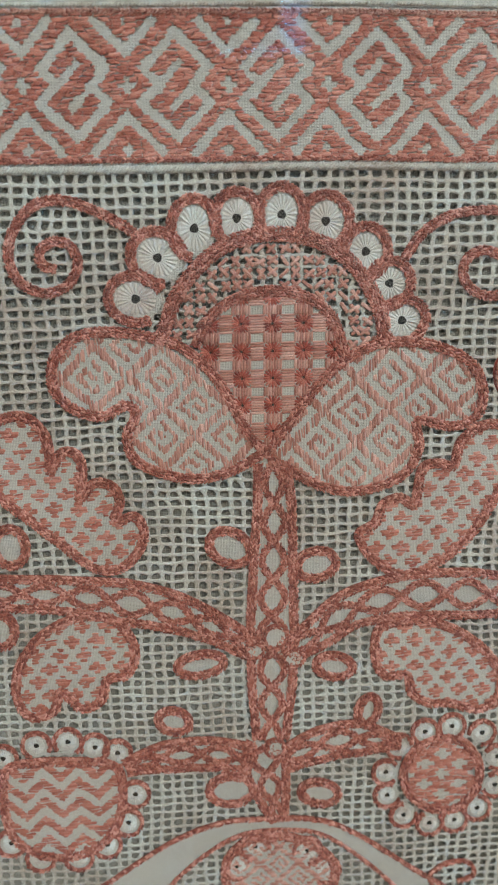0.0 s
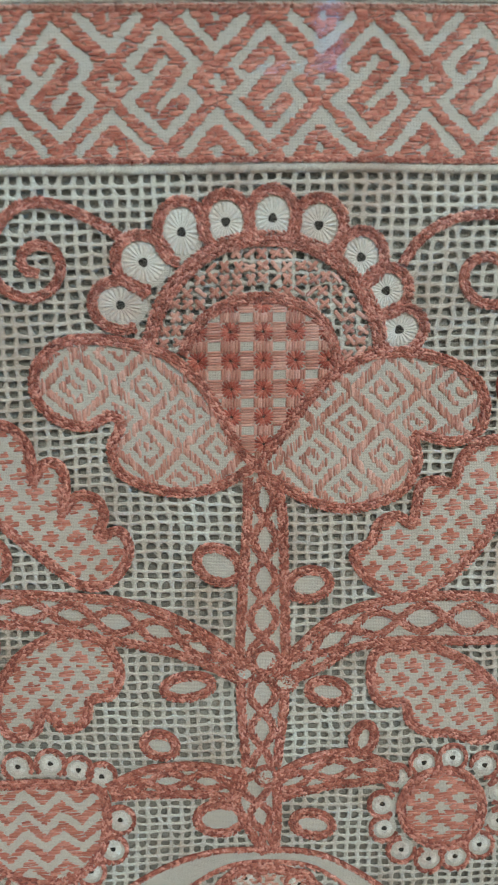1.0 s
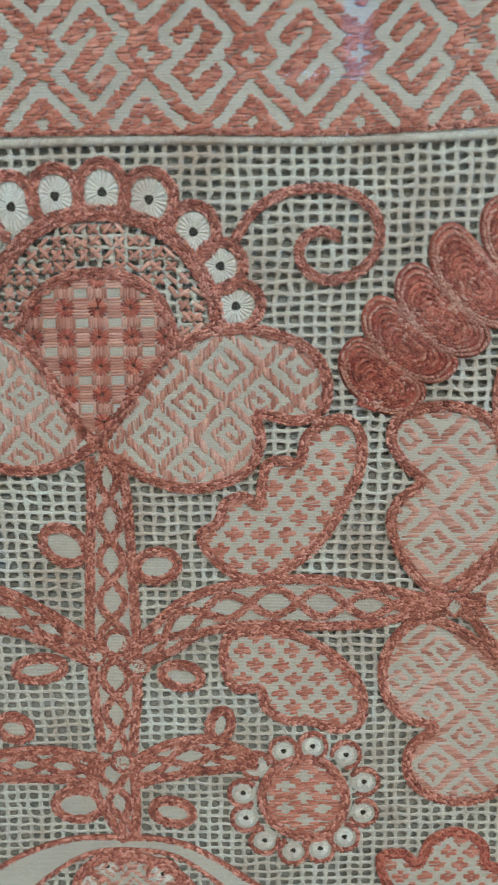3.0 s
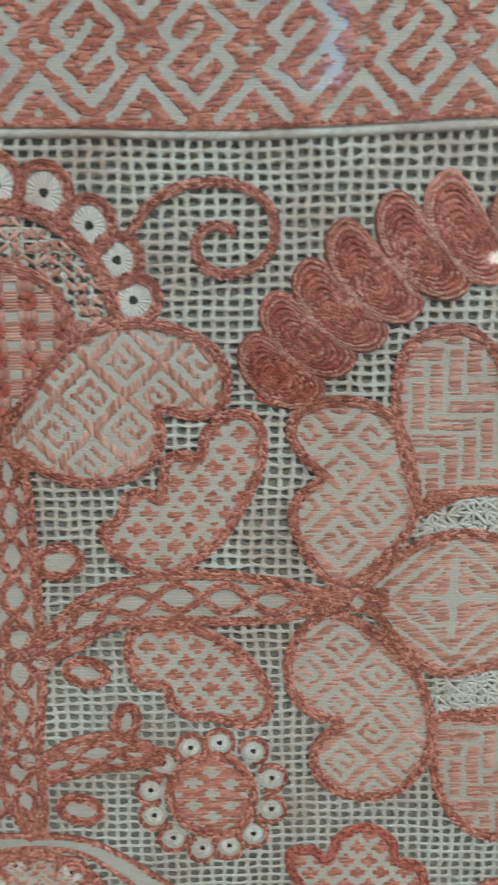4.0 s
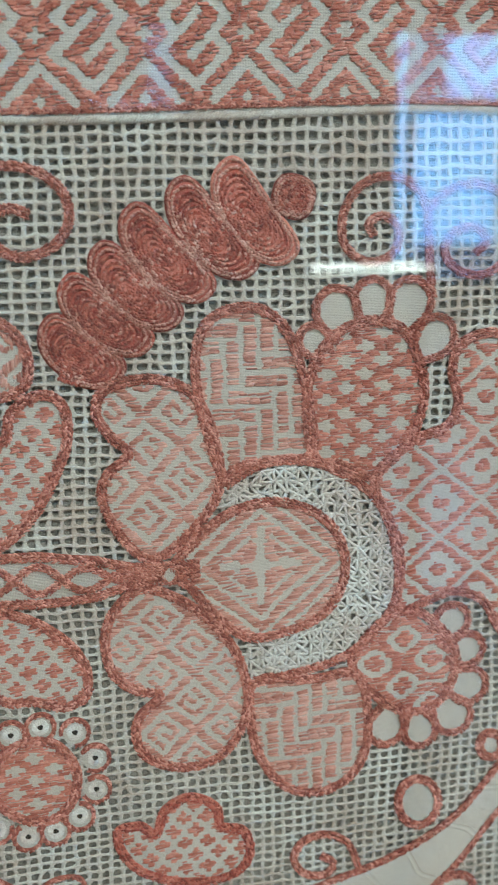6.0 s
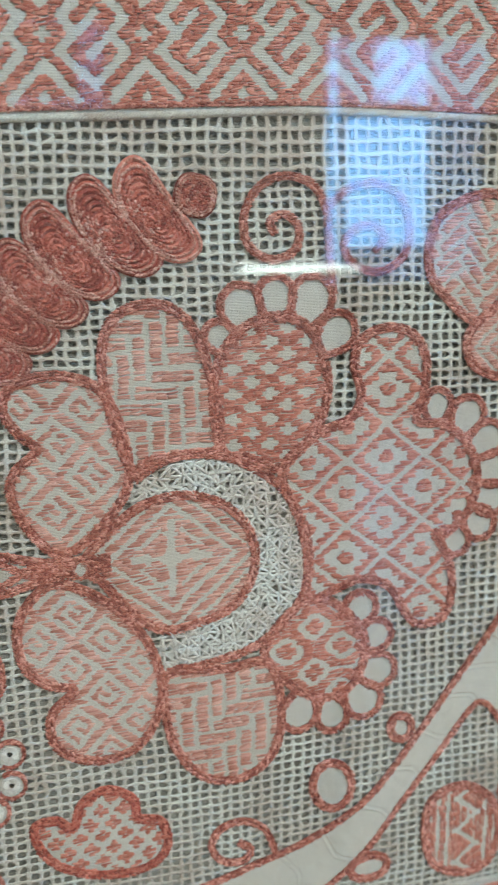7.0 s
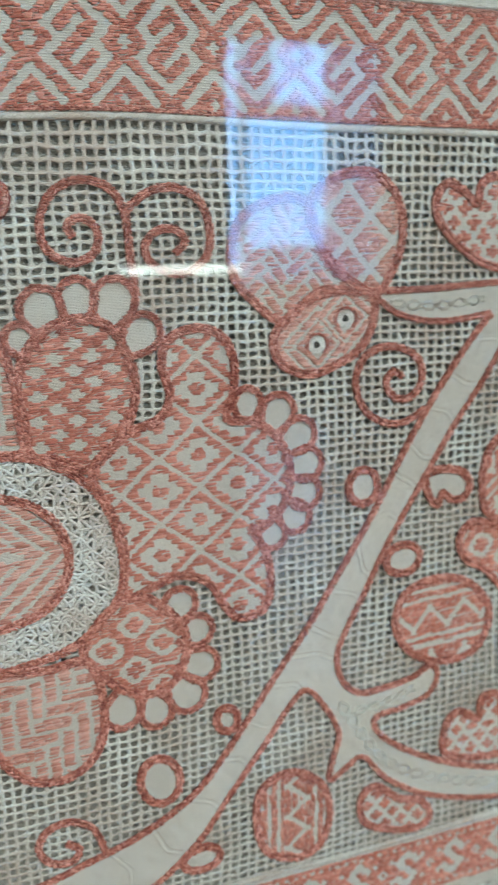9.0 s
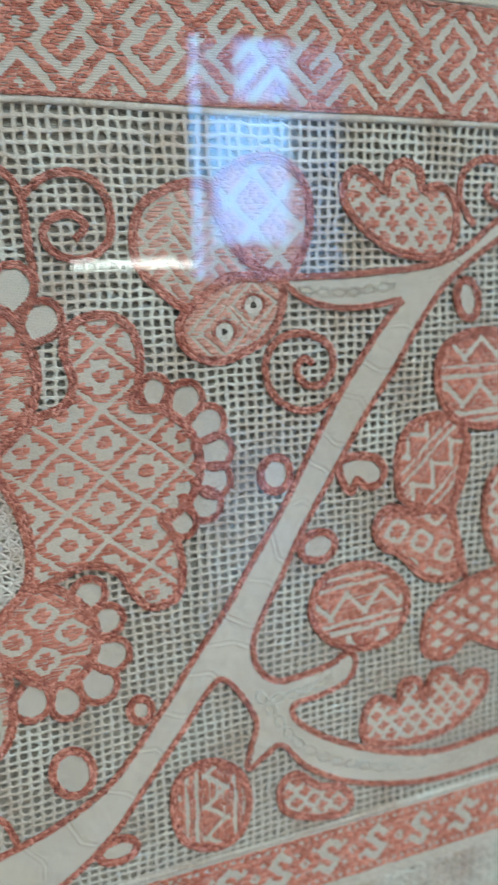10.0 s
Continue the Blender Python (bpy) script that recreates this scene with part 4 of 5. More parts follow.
scroll("scroll", [(53.8, -59.4), (60.3, -50.3), (69.9, -44.6), (81.2, -42.8), (92.4, -44.6), (100.8, -51.4), (102.5, -60.6), (97.6, -69.0), (87.9, -73.1), (80.3, -71.7), (75.7, -66.1), (76.9, -59.6), (83.0, -56.8), (89.2, -59.2)], "red corded spiral tendril")

# acorn and rosette
motif("acorn", [(-105.4, -264.0), (-94.1, -261.1), (-80.2, -261.3), (-61.8, -263.7), (-58.3, -276.3), (-62.3, -294.3), (-73.8, -306.0), (-90.7, -307.8), (-104.2, -298.8), (-107.9, -281.7)], "round linen acorn with red zigzag stripes", fill=zigzag(15.0, 0.48), row=1.0)
eyelet_petal((-106.5, -258.5), 3.7, 4.0, 0, 134, hole=1.0, gap=1.9, rows=1, width=1.8)
eyelet_petal((-92.5, -253.1), 3.7, 4.0, 0, 106, hole=1.0, gap=1.9, rows=1, width=1.8)
eyelet_petal((-79.6, -252.0), 3.7, 4.0, 0, 81, hole=1.0, gap=1.9, rows=1, width=1.8)
eyelet_petal((-68.7, -255.2), 3.7, 4.0, 0, 60, hole=1.0, gap=1.9, rows=1, width=1.8)
eyelet_petal((-59.6, -258.4), 3.7, 4.0, 0, 43, hole=1.0, gap=1.9, rows=1, width=1.8)
eyelet_petal((-53.2, -278.8), 3.8, 4.2, 0, 5, hole=1.0, gap=1.9, rows=1, width=1.8)
eyelet_petal((-56.8, -292.7), 3.8, 4.3, 0, -21, hole=1.0, gap=1.9, rows=1, width=1.8)
eyelet_petal((-66.4, -303.3), 3.8, 4.3, 0, -50, hole=1.0, gap=1.9, rows=1, width=1.8)
eyelet_petal((-78.8, -309.1), 3.8, 4.4, 0, -79, hole=1.0, gap=1.9, rows=1, width=1.8)
eyelet_petal((-95.0, -308.6), 3.8, 4.3, 0, -112, hole=1.0, gap=1.9, rows=1, width=1.8)
eyelet_petal((-106.7, -300.1), 3.8, 4.3, 0, -141, hole=1.0, gap=1.9, rows=1, width=1.8)
motif("rosette", [(77.9, -258.4), (87.5, -262.4), (93.5, -273.9), (91.4, -286.6), (82.9, -294.1), (71.7, -292.4), (63.1, -284.4), (60.9, -272.9), (67.3, -261.9)], "round red rosette sprinkled with white crosses", fill=sprinkled(5.2), row=0.95, mat=FLAT_RED)
eyelet_petal((69.3, -255.2), 3.5, 3.7, 0, 111, hole=1.0, gap=1.9, rows=1, width=1.8)
eyelet_petal((80.7, -253.1), 3.5, 3.7, 0, 81, hole=1.0, gap=1.9, rows=1, width=1.8)
eyelet_petal((93.8, -256.9), 3.5, 3.7, 0, 48, hole=1.0, gap=1.9, rows=1, width=1.8)
eyelet_petal((101.1, -269.0), 3.6, 3.8, 0, 15, hole=1.0, gap=1.9, rows=1, width=1.8)
eyelet_petal((100.9, -283.0), 3.6, 3.8, 0, -17, hole=1.0, gap=1.9, rows=1, width=1.8)
eyelet_petal((93.7, -294.4), 3.6, 3.9, 0, -49, hole=1.0, gap=1.9, rows=1, width=1.8)
eyelet_petal((83.9, -299.8), 3.6, 3.9, 0, -75, hole=1.0, gap=1.9, rows=1, width=1.8)
eyelet_petal((73.0, -300.8), 3.6, 3.9, 0, -99, hole=1.0, gap=1.9, rows=1, width=1.8)
eyelet_petal((61.5, -296.0), 3.6, 3.9, 0, -127, hole=1.0, gap=1.9, rows=1, width=1.8)
eyelet_petal((54.1, -285.5), 3.6, 3.8, 0, -156, hole=1.0, gap=1.9, rows=1, width=1.8)
eyelet_petal((53.1, -274.0), 3.5, 3.8, 0, 176, hole=1.0, gap=1.9, rows=1, width=1.8)
eyelet_petal((58.5, -261.6), 3.5, 3.7, 0, 143, hole=1.0, gap=1.9, rows=1, width=1.8)

# arched medallion below the stem
motif("arch_band", [(-77.9, -332.8), (-65.1, -321.8), (-40.0, -304.4), (-20.4, -296.1), (-3.4, -294.3), (23.4, -296.0), (42.0, -305.2), (66.2, -324.0), (84.6, -338.0), (93.0, -351.0), (77.7, -356.2), (58.9, -333.2), (43.4, -317.1), (25.9, -303.6), (8.7, -300.2), (-8.4, -301.5), (-23.2, -309.8), (-38.3, -323.6), (-51.3, -340.8)], "curved white linen band with red corded edges", rows=1)
motif("medallion", [(-11.5, -337.5), (-16.2, -325.1), (-14.7, -313.3), (-6.0, -305.1), (6.3, -303.6), (18.5, -306.7), (29.7, -316.2), (31.6, -328.3), (26.2, -340.1), (8.5, -351.2)], "linen medallion with faded red crosses", fill=keys(17.0, 17.0), mat=PALE)
eyelet_petal((-11.1, -318.0), 4.2, 4.7, 0, 156, hole=1.0, gap=1.9, rows=1, width=1.8)
eyelet_petal((27.8, -322.6), 4.3, 4.8, 0, 12, hole=1.0, gap=1.9, rows=1, width=1.8)
eyelet_petal((-3.1, -308.2), 4.2, 4.7, 0, 122, hole=1.0, gap=1.9, rows=1, width=1.8)
eyelet_petal((19.8, -312.0), 4.2, 4.7, 0, 52, hole=1.0, gap=1.9, rows=1, width=1.8)
scroll("scroll", [(79.5, -337.6), (74.0, -329.6), (81.3, -322.6), (91.5, -322.7), (93.9, -329.5), (86.9, -332.6)], "small red corded curl", rows=1)

# padded caterpillar
worm = cord("caterpillar_spine", smooth_path([(98.6, -117.8), (103.7, -107.8), (118.6, -96.0), (136.2, -76.8), (155.3, -63.7), (172.5, -58.2), (182.0, -54.5)]), DEEP, textile, 3, 2.2, label="padded deep red caterpillar packed with chain stitch")
packed_lobe("lobe", (90.2, -96.2), (118.1, -118.0), 9.0, worm, "", 0.00)
packed_lobe("lobe", (97.7, -81.5), (128.9, -107.6), 8.5, worm, "", 0.25)
packed_lobe("lobe", (109.1, -70.2), (139.4, -99.0), 8.8, worm, "", 0.50)
packed_lobe("lobe", (120.7, -57.0), (151.0, -89.6), 9.2, worm, "", 0.75)
packed_lobe("lobe", (137.4, -47.9), (167.0, -81.8), 9.1, worm, "", 1.00)
packed_lobe("lobe", (154.8, -41.6), (181.1, -77.1), 9.5, worm, "", 1.25)
packed_lobe("lobe", (174.4, -52.7), (189.4, -56.7), 7.6, worm, "", 1.50, 0.0)

# great flower
motif("petal", [(124.6, -186.8), (114.2, -175.1), (109.1, -161.9), (111.2, -152.9), (119.5, -145.3), (113.4, -138.5), (108.4, -130.1), (110.5, -122.0), (120.5, -118.0), (132.6, -118.1), (143.7, -123.4), (150.0, -134.8), (153.4, -149.7), (152.6, -162.6), (145.5, -173.4), (135.1, -183.2)], "heart-shaped petal with a faded key pattern", fill=keys(27.5, 27.0), centre=(139.6, -170.2), mat=PALE, row=1.0, rows=2)
motif("petal", [(122.5, -198.8), (111.8, -206.6), (107.4, -218.2), (109.5, -232.4), (118.1, -241.1), (128.0, -244.5), (119.2, -253.3), (118.0, -264.5), (124.7, -273.5), (138.2, -277.7), (151.6, -274.2), (160.3, -263.1), (163.3, -248.3), (159.5, -231.2), (150.5, -216.8), (137.4, -204.9)], "heart-shaped petal with a faded key pattern", fill=keys(26.0, 25.0), centre=(128.5, -224.0), mat=PALE, row=1.0)
motif("petal", [(154.5, -154.9), (149.3, -138.9), (145.8, -123.5), (145.5, -108.6), (150.2, -97.3), (160.9, -92.5), (171.5, -93.8), (179.9, -101.5), (185.0, -114.7), (188.1, -128.0), (189.9, -148.4), (176.3, -150.9), (162.9, -152.1)], "rounded petal with a faded basket pattern", fill=basket(6.3), mat=PALE, row=1.0, centre=(150.0, -135.4))
motif("petal", [(191.0, -150.8), (187.5, -132.5), (189.4, -117.1), (195.2, -106.4), (204.3, -100.3), (215.7, -98.5), (226.1, -103.2), (233.2, -116.9), (234.5, -130.7), (229.8, -144.3), (220.2, -155.3), (213.0, -159.5), (201.3, -153.9)], "rounded red petal sprinkled with white crosses", fill=sprinkled(5.2), row=0.95, mat=FLAT_RED)
motif("petal", [(166.5, -242.6), (190.3, -244.3), (207.5, -243.4), (213.7, -256.9), (213.6, -278.3), (207.1, -290.9), (194.4, -296.8), (179.5, -292.7), (168.9, -278.8), (164.7, -262.4)], "rounded petal with a faded basket pattern", fill=basket(6.3), angle=0, mat=PALE, row=1.0)
motif("petal", [(215.4, -160.8), (229.8, -146.6), (244.3, -141.0), (249.1, -131.5), (246.0, -118.7), (249.2, -108.6), (260.8, -104.5), (272.0, -108.3), (277.4, -119.0), (276.6, -133.1), (273.9, -143.6), (287.4, -146.2), (298.4, -156.2), (303.0, -169.1), (300.2, -184.0), (289.4, -194.5), (284.0, -194.0), (290.3, -205.0), (293.1, -219.7), (289.5, -232.7), (277.4, -235.1), (270.4, -227.6), (263.5, -216.3), (250.4, -210.9), (237.7, -214.6), (226.3, -217.1), (226.3, -199.4), (222.6, -181.8)], "broad wing petal with a red lattice and white flowers", fill=lattice(34.6, 28.4), mat=FLAT_RED, row=1.05, centre=(260.8, -158.3))
motif("petal", [(209.6, -232.8), (220.1, -221.4), (232.6, -217.8), (245.5, -227.1), (252.2, -238.5), (251.1, -251.7), (243.3, -262.7), (230.3, -263.4), (217.5, -254.8), (207.6, -241.6)], "fan petal with white flowers on faded red", fill=panes(25.0, 21.0), mat=FLAT_RED, row=0.95, centre=(229.6, -230.3))
ring_path = smooth_path([(155.2, -167.4), (159.4, -157.5), (170.6, -152.7), (185.3, -151.8), (201.3, -157.6), (215.4, -168.7), (224.3, -184.4), (226.8, -202.0), (223.1, -216.7), (212.6, -228.6), (197.8, -236.9), (166.5, -242.6), (166.1, -227.0), (181.2, -223.5), (195.2, -215.8), (203.6, -201.9), (203.3, -187.2), (194.5, -174.9), (180.3, -170.1), (166.7, -170.3)], True)
ring = lace_fill("lace_crescent", ring_path, BRIGHT, textile, 4.9, "crescent of loose white needle lace", both=True, width=1.15, share=0.86)
cord("outline_cord", smooth_path([(155.6, -159.5), (169.5, -152.0), (185.3, -151.3), (201.3, -157.1), (215.4, -168.2), (224.6, -184.4), (227.0, -202.0), (223.1, -217.2), (212.6, -229.4), (197.8, -237.6), (166.5, -243.4)]), RED, ring, 2, 1.8)
motif("petal", [(134.1, -192.2), (145.6, -179.0), (158.0, -170.3), (172.6, -167.3), (187.4, -170.8), (198.5, -179.9), (203.4, -192.4), (202.0, -205.0), (193.9, -216.5), (178.9, -222.1), (163.7, -223.0), (150.4, -212.1), (141.7, -200.3)], "central almond petal with nested diamonds", fill=nested(0.0, 25.0), mat=PALE, row=0.95, centre=(169.2, -192.9))
cord("flower_joint", smooth_path([(114.0, -192.6), (128.0, -192.9), (145.0, -193.0)]), RED, textile, 5, 1.75, out=1.75, label="dense red corded joint between the petals")
window_path = smooth_path(oval((133.0, -193.5), 2.9, 3.6, 0, 4), True)
joint = cloth("joint_window", window_path, FINE_LINEN, textile, out=2.35, label="small linen diamond at the flower's joint")
cord("outline_cord", window_path, RED, joint, 1, 1.5, out=2.6)
scallop((190.4, -105.6), 4.8, (212.0, -132.0))
scallop((199.2, -94.7), 6.8, (212.0, -132.0))
scallop((213.0, -90.8), 6.0, (212.0, -132.0))
scallop((227.7, -92.3), 7.0, (212.0, -132.0))
scallop((238.4, -105.5), 6.2, (212.0, -132.0))
scallop((283.2, -137.7), 5.2, (282.0, -168.0))
scallop((297.2, -142.7), 6.2, (282.0, -168.0))
scallop((306.8, -153.9), 6.3, (282.0, -168.0))
scallop((310.2, -167.1), 6.2, (282.0, -168.0))
scallop((309.3, -180.2), 6.2, (282.0, -168.0))
scallop((304.9, -190.9), 5.9, (282.0, -168.0))
scallop((293.8, -197.8), 5.3, (282.0, -168.0))
scallop((249.8, -224.5), 6.0, (229.0, -240.0))
scallop((257.1, -237.8), 5.9, (229.0, -240.0))
scallop((258.5, -254.4), 6.5, (229.0, -240.0))
scallop((252.1, -267.6), 6.8, (229.0, -240.0))
scallop((237.7, -273.0), 5.9, (229.0, -240.0))
scallop((222.6, -269.5), 6.6, (229.0, -240.0))
motif("leaf", [(108.2, -304.5), (117.4, -302.4), (124.0, -307.2), (128.1, -296.5), (138.7, -291.9), (149.1, -297.9), (151.1, -307.2), (160.6, -310.9), (163.1, -322.5), (156.2, -330.8), (141.6, -332.7), (125.2, -328.3), (112.9, -318.9)], "lobed linen leaf with red crosses", fill=crosses(5.9), row=0.95, mat=FLAT_RED, cord_mat=DEEP)
scroll("scroll", [(236.6, -90.4), (234.8, -73.0), (233.5, -58.2), (227.1, -48.8), (216.0, -46.2), (206.0, -50.9), (200.8, -61.1), (202.5, -71.5), (211.3, -76.9), (220.4, -73.9), (222.6, -65.5), (217.0, -60.2), (211.0, -62.7), (213.2, -67.5)], "red corded spiral tendril", rows=2, width=1.6)
scroll("scroll", [(234.3, -57.3), (243.4, -50.4), (254.4, -49.0), (264.1, -54.1), (268.1, -64.9), (266.4, -75.9), (256.8, -82.3), (245.7, -79.8), (240.8, -72.2), (245.6, -65.8), (253.4, -64.8), (257.6, -69.6), (253.2, -74.5)], "red corded spiral tendril", rows=2, width=1.6)
scroll("scroll", [(211.9, -338.4), (206.8, -324.4), (196.6, -318.1), (186.3, -320.3), (182.4, -327.9), (187.3, -336.1), (196.3, -338.0), (200.2, -333.0), (194.4, -328.1)], "small red corded spiral", rows=2, width=1.5)

# beetle
motif("beetle_wing", [(277.0, -73.8), (281.1, -61.7), (293.3, -54.4), (305.6, -52.7), (312.9, -57.2), (316.4, -69.8), (325.1, -82.9), (338.3, -92.1), (317.1, -91.4), (300.2, -103.3), (286.8, -94.6), (278.8, -85.1)], "linen beetle wing with faded red basket bars", fill=turned(basket(5.0), 38), mat=PALE, row=1.0)
motif("beetle_wing", [(343.7, -93.0), (329.0, -85.3), (317.1, -71.0), (311.9, -58.4), (316.9, -48.8), (328.5, -43.3), (344.2, -43.5), (354.9, -53.6), (357.0, -70.3), (352.0, -84.7)], "linen beetle wing with red diamonds", fill=squares(22.0, 23.0), mat=PALE, row=1.0, centre=(330.5, -71.0))
motif("beetle_head", [(295.9, -116.2), (297.5, -106.7), (311.9, -95.0), (325.0, -91.7), (341.5, -92.9), (343.6, -104.1), (338.0, -116.2), (327.0, -123.0), (313.6, -127.1), (302.0, -123.8)], "linen beetle head with red diamonds", fill=eye_diamonds(((316.2, -114.5), (329.8, -103.6))), mat=PALE, centre=(0.0, 0.0))
eyelet_petal((316.0, -114.5), 4.4, 4.2, 0, 90, hole=1.4, gap=0.6, rows=1, width=1.4, label="white eyelet eye with a dark hole")
eyelet_petal((329.8, -103.7), 4.5, 4.2, 0, 90, hole=1.4, gap=0.6, rows=1, width=1.4, label="white eyelet eye with a dark hole")
scroll("scroll", [(371.5, -146.9), (360.4, -152.6), (348.8, -151.5), (339.0, -144.2), (335.0, -131.1), (340.7, -120.1), (353.3, -117.1), (366.1, -122.9), (369.1, -133.5), (363.3, -141.0), (354.6, -140.3), (350.4, -133.5), (354.1, -128.6), (358.9, -131.5)], "red corded spiral tendril", width=1.6)

# tree trunk of plain linen
trunk_left = [(142.2, -354.0), (174.3, -348.4), (203.4, -340.8), (228.9, -332.9), (255.8, -317.3), (278.6, -289.9), (293.0, -270.2), (313.3, -243.1), (328.0, -220.5), (344.2, -195.8), (362.7, -162.7), (380.7, -134.9), (398.2, -112.3), (406.0, -104.8)]
stalk_low = [(405.3, -104.2), (389.6, -106.4), (371.9, -106.6), (354.7, -102.1), (343.7, -93.8)]
stalk_top = [(343.7, -92.3), (371.8, -92.2), (401.3, -90.6), (423.0, -88.6), (438.7, -82.5), (458.4, -68.8), (483.8, -53.0)]
trunk_right = [(484.8, -66.4), (458.9, -78.1), (432.8, -95.2), (417.5, -112.7), (402.4, -135.9), (387.3, -156.4), (372.3, -179.5), (359.2, -200.1), (349.9, -215.5), (340.6, -233.8), (331.9, -249.5), (326.7, -262.9), (329.1, -275.8), (338.8, -285.1), (354.1, -285.1), (369.8, -282.4), (377.8, -278.0)]
twig = [(377.8, -278.0), (382.7, -283.6), (377.9, -293.5), (363.5, -298.0), (347.9, -300.5), (350.9, -310.6), (370.0, -324.8), (400.3, -339.2), (432.3, -347.6), (461.9, -346.6), (504.7, -341.3)]
root_low = [(506.0, -359.6), (475.2, -364.1), (444.0, -365.2), (414.8, -362.0), (380.1, -351.7), (355.5, -336.4), (341.5, -320.7)]
root_notch = [(341.5, -320.7), (332.3, -323.9), (323.1, -328.9), (324.8, -317.9), (328.0, -304.9), (320.9, -289.7), (311.6, -278.4)]
trunk_low = [(311.6, -278.4), (303.8, -281.9), (289.1, -301.2), (271.7, -323.2), (254.3, -345.1), (229.4, -363.6), (201.2, -369.4), (166.9, -377.5)]
sections = [smooth_path(s, step=1.5) for s in (trunk_left, stalk_low, stalk_top, trunk_right, twig, root_low, root_notch, trunk_low)]
trunk = cloth("tree_trunk", np.concatenate([s[:-1] for s in sections]), PLAIN_LINEN, textile, label="branching white linen trunk with creased cloth and red edges")
for s in (trunk_left, stalk_low, stalk_top, trunk_right + twig[1:], root_low + root_notch[1:] + trunk_low[1:]):
    cord("outline_cord", smooth_path(s), RED, trunk, 2, 1.35)


def tracery(pts, amp, link):
    """Two thin white crossing threads quilted into the trunk."""
    path = smooth_path(pts)
    d, s = sides(path)
    ln = np.concatenate([[0], np.cumsum(np.hypot(*np.diff(path, axis=0).T))])[:, None]
    for k in (1, -1):
        cord("quilting_thread", path + s * amp * k * np.sin(ln / link * math.pi), WHITE, trunk, 1, 1.0, out=0.95)


def crease(a, b, bow):
    """A soft pressed fold across the trunk with a thin grey line beside it."""
    a, b = np.asarray(a), np.asarray(b)
    n = np.array([a[1] - b[1], b[0] - a[0]])
    path = smooth_path([a, a * 0.7 + b * 0.3 + n * bow * 0.5, a * 0.35 + b * 0.65 + n * bow, b])
    v, f = ribbon(path, 1.0, 0.66, 0.98)
    mesh_object("crease", v, f, PLAIN_LINEN, trunk, smooth=True)
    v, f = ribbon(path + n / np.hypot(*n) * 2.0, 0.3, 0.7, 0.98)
    mesh_object("crease_line", v, f, GREY, trunk, smooth=True)


tracery([(351.9, -97.5), (366.1, -99.5), (383.5, -99.5), (401.5, -97.6)], 1.9, 8.0)
tracery([(328.3, -288.4), (338.6, -304.5), (354.0, -325.5), (380.0, -341.1), (414.5, -352.4), (451.0, -355.2), (474.6, -353.3)], 2.4, 9.0)
tracery([(335.7, -294.6), (354.1, -293.4), (369.8, -288.6)], 2.0, 8.0)
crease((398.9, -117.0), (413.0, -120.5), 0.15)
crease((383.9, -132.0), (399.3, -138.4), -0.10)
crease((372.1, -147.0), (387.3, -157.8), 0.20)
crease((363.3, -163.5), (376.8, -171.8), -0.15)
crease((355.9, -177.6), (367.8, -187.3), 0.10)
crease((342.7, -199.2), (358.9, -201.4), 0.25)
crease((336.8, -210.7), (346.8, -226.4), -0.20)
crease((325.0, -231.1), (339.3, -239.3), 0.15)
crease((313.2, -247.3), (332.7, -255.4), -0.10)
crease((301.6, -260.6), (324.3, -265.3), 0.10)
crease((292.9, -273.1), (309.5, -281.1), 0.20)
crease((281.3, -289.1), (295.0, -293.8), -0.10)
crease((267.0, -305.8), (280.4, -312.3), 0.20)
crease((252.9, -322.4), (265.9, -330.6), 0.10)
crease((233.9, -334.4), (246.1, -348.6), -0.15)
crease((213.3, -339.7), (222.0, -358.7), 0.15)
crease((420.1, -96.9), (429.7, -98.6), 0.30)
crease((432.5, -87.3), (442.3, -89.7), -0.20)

# things in the branches
motif("leaf", [(374.3, -52.3), (379.9, -46.3), (389.2, -50.5), (395.2, -55.4), (397.9, -46.1), (406.2, -43.5), (413.8, -47.9), (415.0, -54.6), (424.8, -53.3), (432.9, -59.6), (434.1, -73.8), (429.1, -84.1), (415.0, -85.0), (398.1, -80.8), (383.1, -70.6), (375.0, -60.8)], "fan-shaped linen leaf with red crosses", fill=crosses(6.4), row=0.95)
scroll("scroll", [(444.7, -71.3), (436.0, -58.3), (438.6, -45.6), (451.2, -40.9), (464.6, -45.3), (468.7, -57.0), (459.0, -62.2), (451.1, -57.0), (452.8, -51.9)], "red corded spiral tendril", width=1.5)
drop((339.4, -181.1), 6.9, 7.5, 10)
drop((361.3, -219.6), 8.6, 6.6, 0)
drop((442.4, -105.8), 5.6, 8.7, 15)
drop((238.1, -308.1), 8.3, 10.7, 15)
drop((270.7, -284.5), 4.6, 5.6, 20)
drop((256.5, -354.0), 8.4, 5.4, 0)
motif("leaf", [(373.9, -188.0), (372.9, -179.6), (381.4, -177.2), (392.3, -179.6), (397.2, -185.8), (394.8, -192.0), (387.9, -193.1), (382.2, -189.1), (379.2, -194.9)], "heart-shaped white linen drop with a red rim")
motif("disc", [(357.9, -250.0), (363.4, -237.8), (378.9, -232.5), (396.6, -236.0), (410.0, -248.9), (411.4, -263.0), (402.3, -275.3), (384.2, -277.2), (368.2, -269.9), (359.7, -259.2)], "linen disc with red stripes and forks", fill=bands(25.0, 19.5), angle=3, row=0.95, centre=(378.0, -252.5))
motif("disc", [(426.7, -146.0), (429.3, -129.6), (443.8, -122.2), (464.2, -123.4), (482.6, -135.9), (485.8, -156.6), (470.4, -168.5), (452.9, -169.7), (435.6, -162.3)], "linen disc with red stripes and forks", fill=bands(23.0, 20.0), angle=0, row=0.95, centre=(452.0, -129.5))
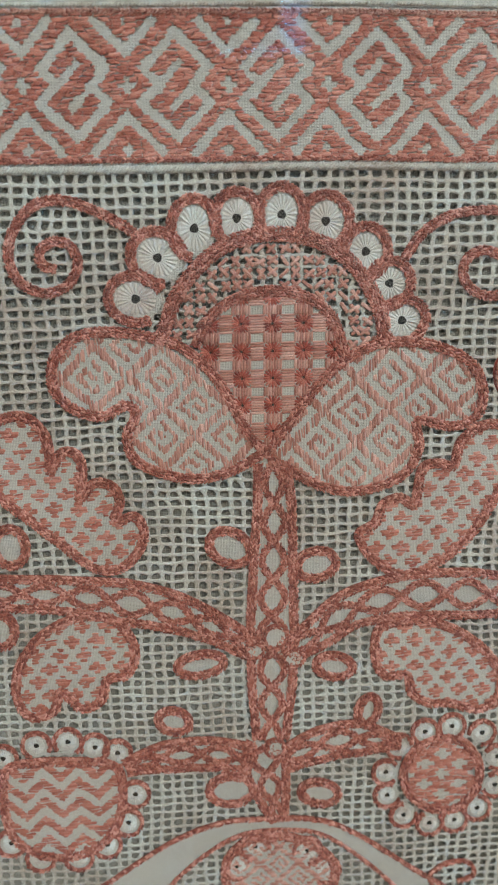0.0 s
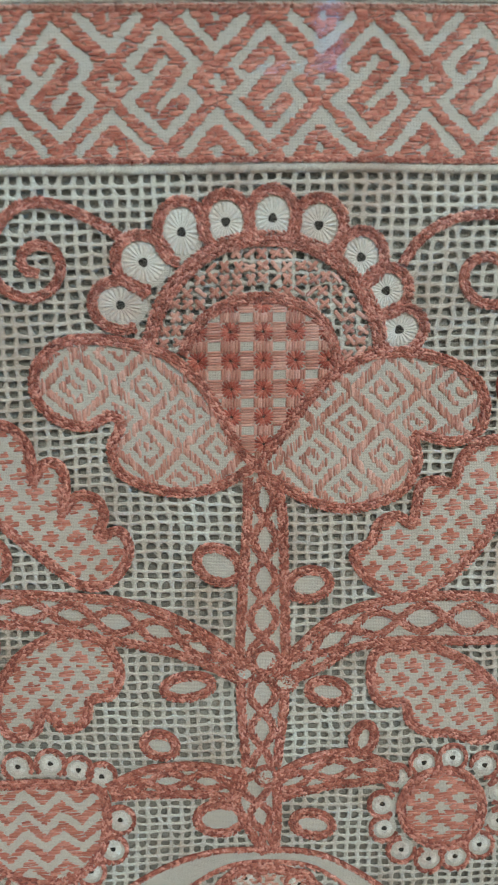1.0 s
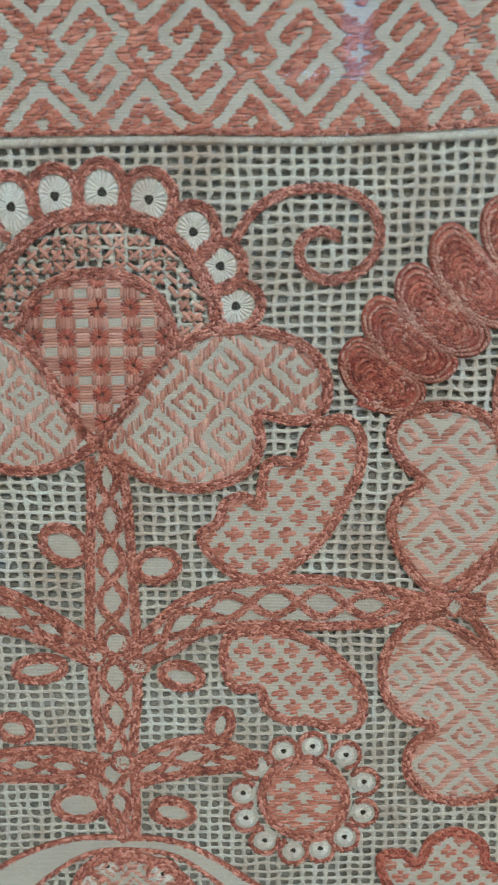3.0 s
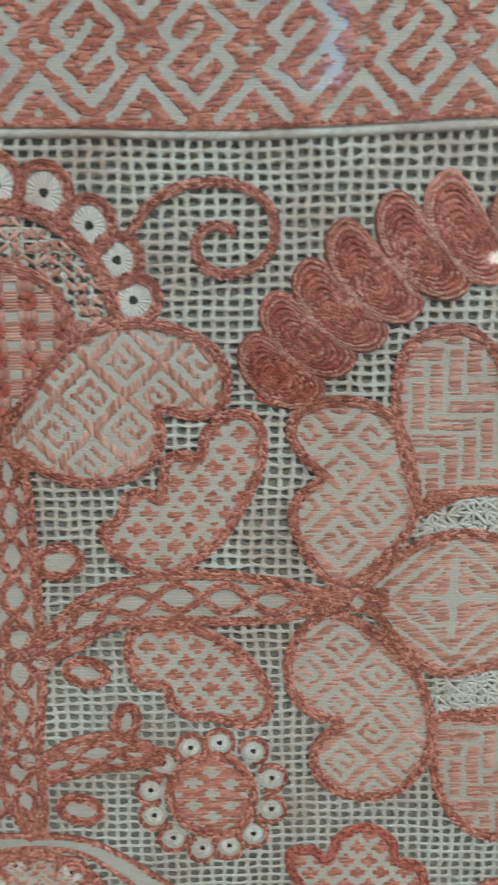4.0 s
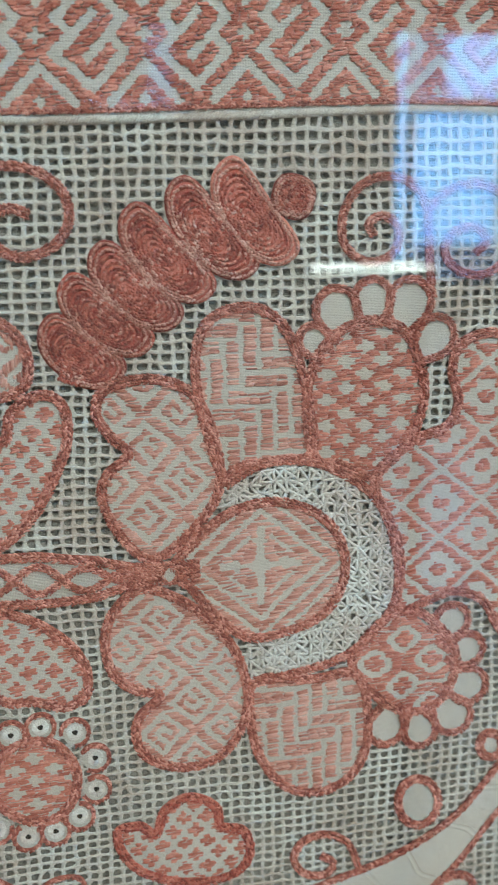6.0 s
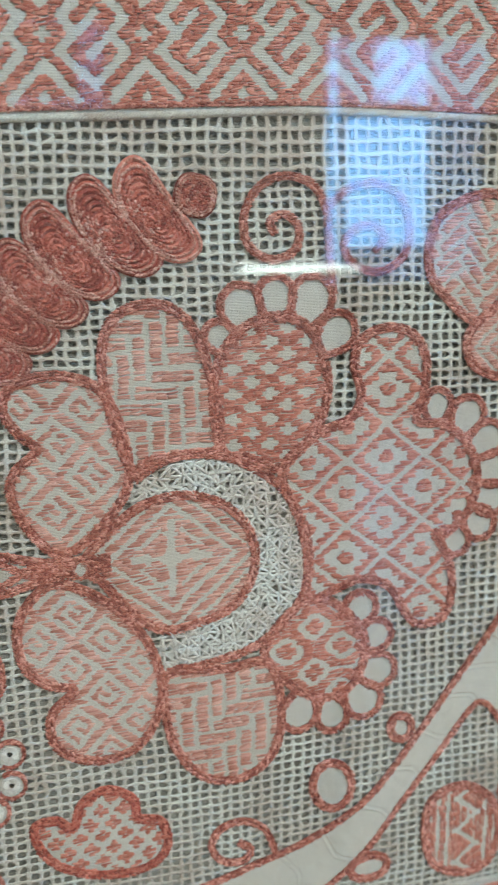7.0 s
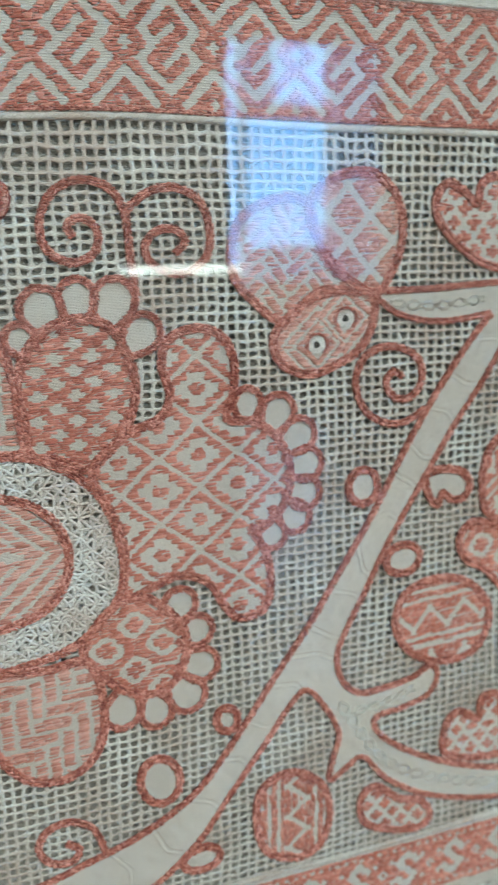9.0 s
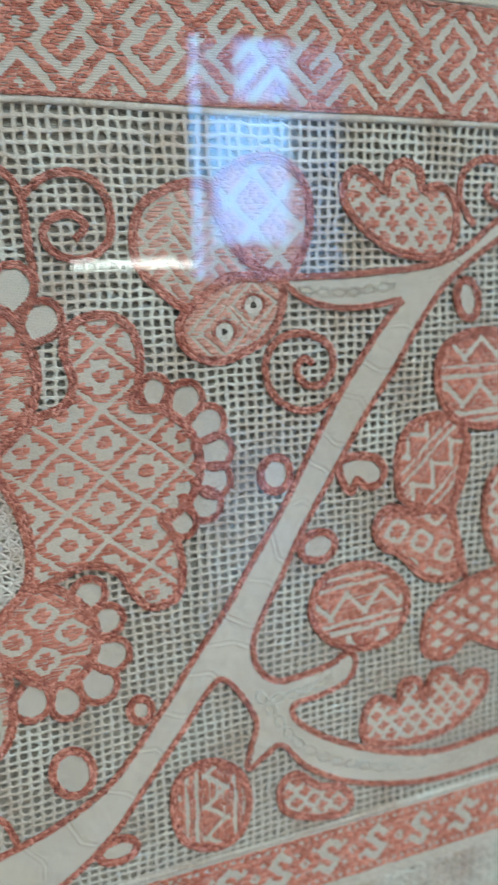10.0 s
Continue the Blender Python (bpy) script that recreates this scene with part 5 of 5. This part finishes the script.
motif("leaf", [(405.0, -180.5), (412.0, -165.7), (428.9, -161.6), (442.6, -169.6), (445.5, -188.0), (439.1, -206.5), (434.2, -211.2), (420.6, -208.5), (407.2, -200.8)], "linen leaf with red stripes", fill=bands(22.0, 15.0), angle=43, row=0.95, centre=(413.0, -173.0))
motif("leaf", [(392.9, -213.4), (400.8, -205.8), (413.9, -209.3), (434.2, -211.2), (440.3, -226.3), (444.3, -245.5), (435.7, -248.7), (421.7, -244.8), (408.6, -232.0), (396.3, -224.1)], "linen leaf with red crosses", fill=turned(panes(24.0, 22.0), 15), row=0.95)
motif("leaf", [(423.0, -284.2), (425.2, -267.2), (439.5, -257.2), (460.7, -250.2), (482.9, -251.3), (500.1, -278.1), (486.0, -298.9), (466.6, -291.5), (451.5, -284.5), (439.2, -292.4), (428.5, -290.8)], "linen leaf dotted with red", fill=sprinkled(5.2), row=0.95)
scroll("scroll", [(445.5, -173.3), (441.9, -190.5), (438.3, -210.9), (443.7, -233.0), (448.1, -250.9)], "red corded twig", rows=2, width=1.5)
motif("disc", [(479.1, -191.9), (464.8, -193.8), (458.4, -207.6), (460.2, -227.8), (469.5, -245.0), (486.8, -252.6), (504.8, -236.1), (498.7, -206.6)], "linen disc with a red rim", fill=crosses(5.9))
motif("leaf", [(389.9, -330.6), (389.0, -314.1), (396.9, -307.7), (408.3, -314.2), (410.4, -303.0), (420.1, -302.9), (424.7, -314.8), (428.9, -301.9), (439.5, -301.0), (447.5, -309.4), (453.2, -305.3), (463.8, -309.7), (460.7, -322.2), (442.7, -334.9), (417.6, -337.7)], "scalloped linen leaf with red crosses", fill=crosses(6.0), row=0.95)
motif("disc", [(285.1, -348.4), (285.2, -330.1), (292.6, -321.5), (305.6, -320.5), (318.6, -330.2), (323.1, -347.1), (317.9, -363.2), (305.8, -367.4), (291.3, -361.2)], "linen disc with red stripes and forks", fill=bands(25.0, 17.0), angle=90, row=0.95, centre=(306.0, -344.0))
motif("leaf", [(342.7, -357.7), (340.7, -344.2), (349.2, -339.2), (362.0, -349.2), (375.1, -353.9), (380.9, -363.9), (373.6, -369.1), (357.1, -365.9)], "small linen leaf with red crosses", fill=crosses(6.0), row=0.95)

# lower border, hem and the lace below it
low = strip("border_band", U0, U1, LOW_LINE - 37.0, LOW_LINE - 1.0, LINEN, "narrow linen border with a rust-red key pattern")
low_rect = np.array([(U0, LOW_LINE - 36.0), (U1, LOW_LINE - 36.0), (U1, LOW_LINE - 3.5), (U0, LOW_LINE - 3.5)])
darn(low_rect, low_red, centre=(340.0, LOW_LINE - 19.5), row=1.0, grid=1.0, longest=4.0, out=1.15, worn=0.0, wobble=False).build("key_stitching", FLAT_RED, low)
hem_roll(LOW_LINE - 1.5, 1.3, "white rolled hem")
strip("hem_cloth", U0, U1, LOW_LINE - 43.5, LOW_LINE - 36.6, FINE_LINEN, "plain white linen hem")
fringe = np.array([(U0, LOW_LINE - 92.0), (U1, LOW_LINE - 92.0), (U1, LOW_LINE - 43.0), (U0, LOW_LINE - 43.0)])
lace_fill("lace_edging", fringe, WHITE, textile, 6.0, "white openwork lace edging", width=1.9)
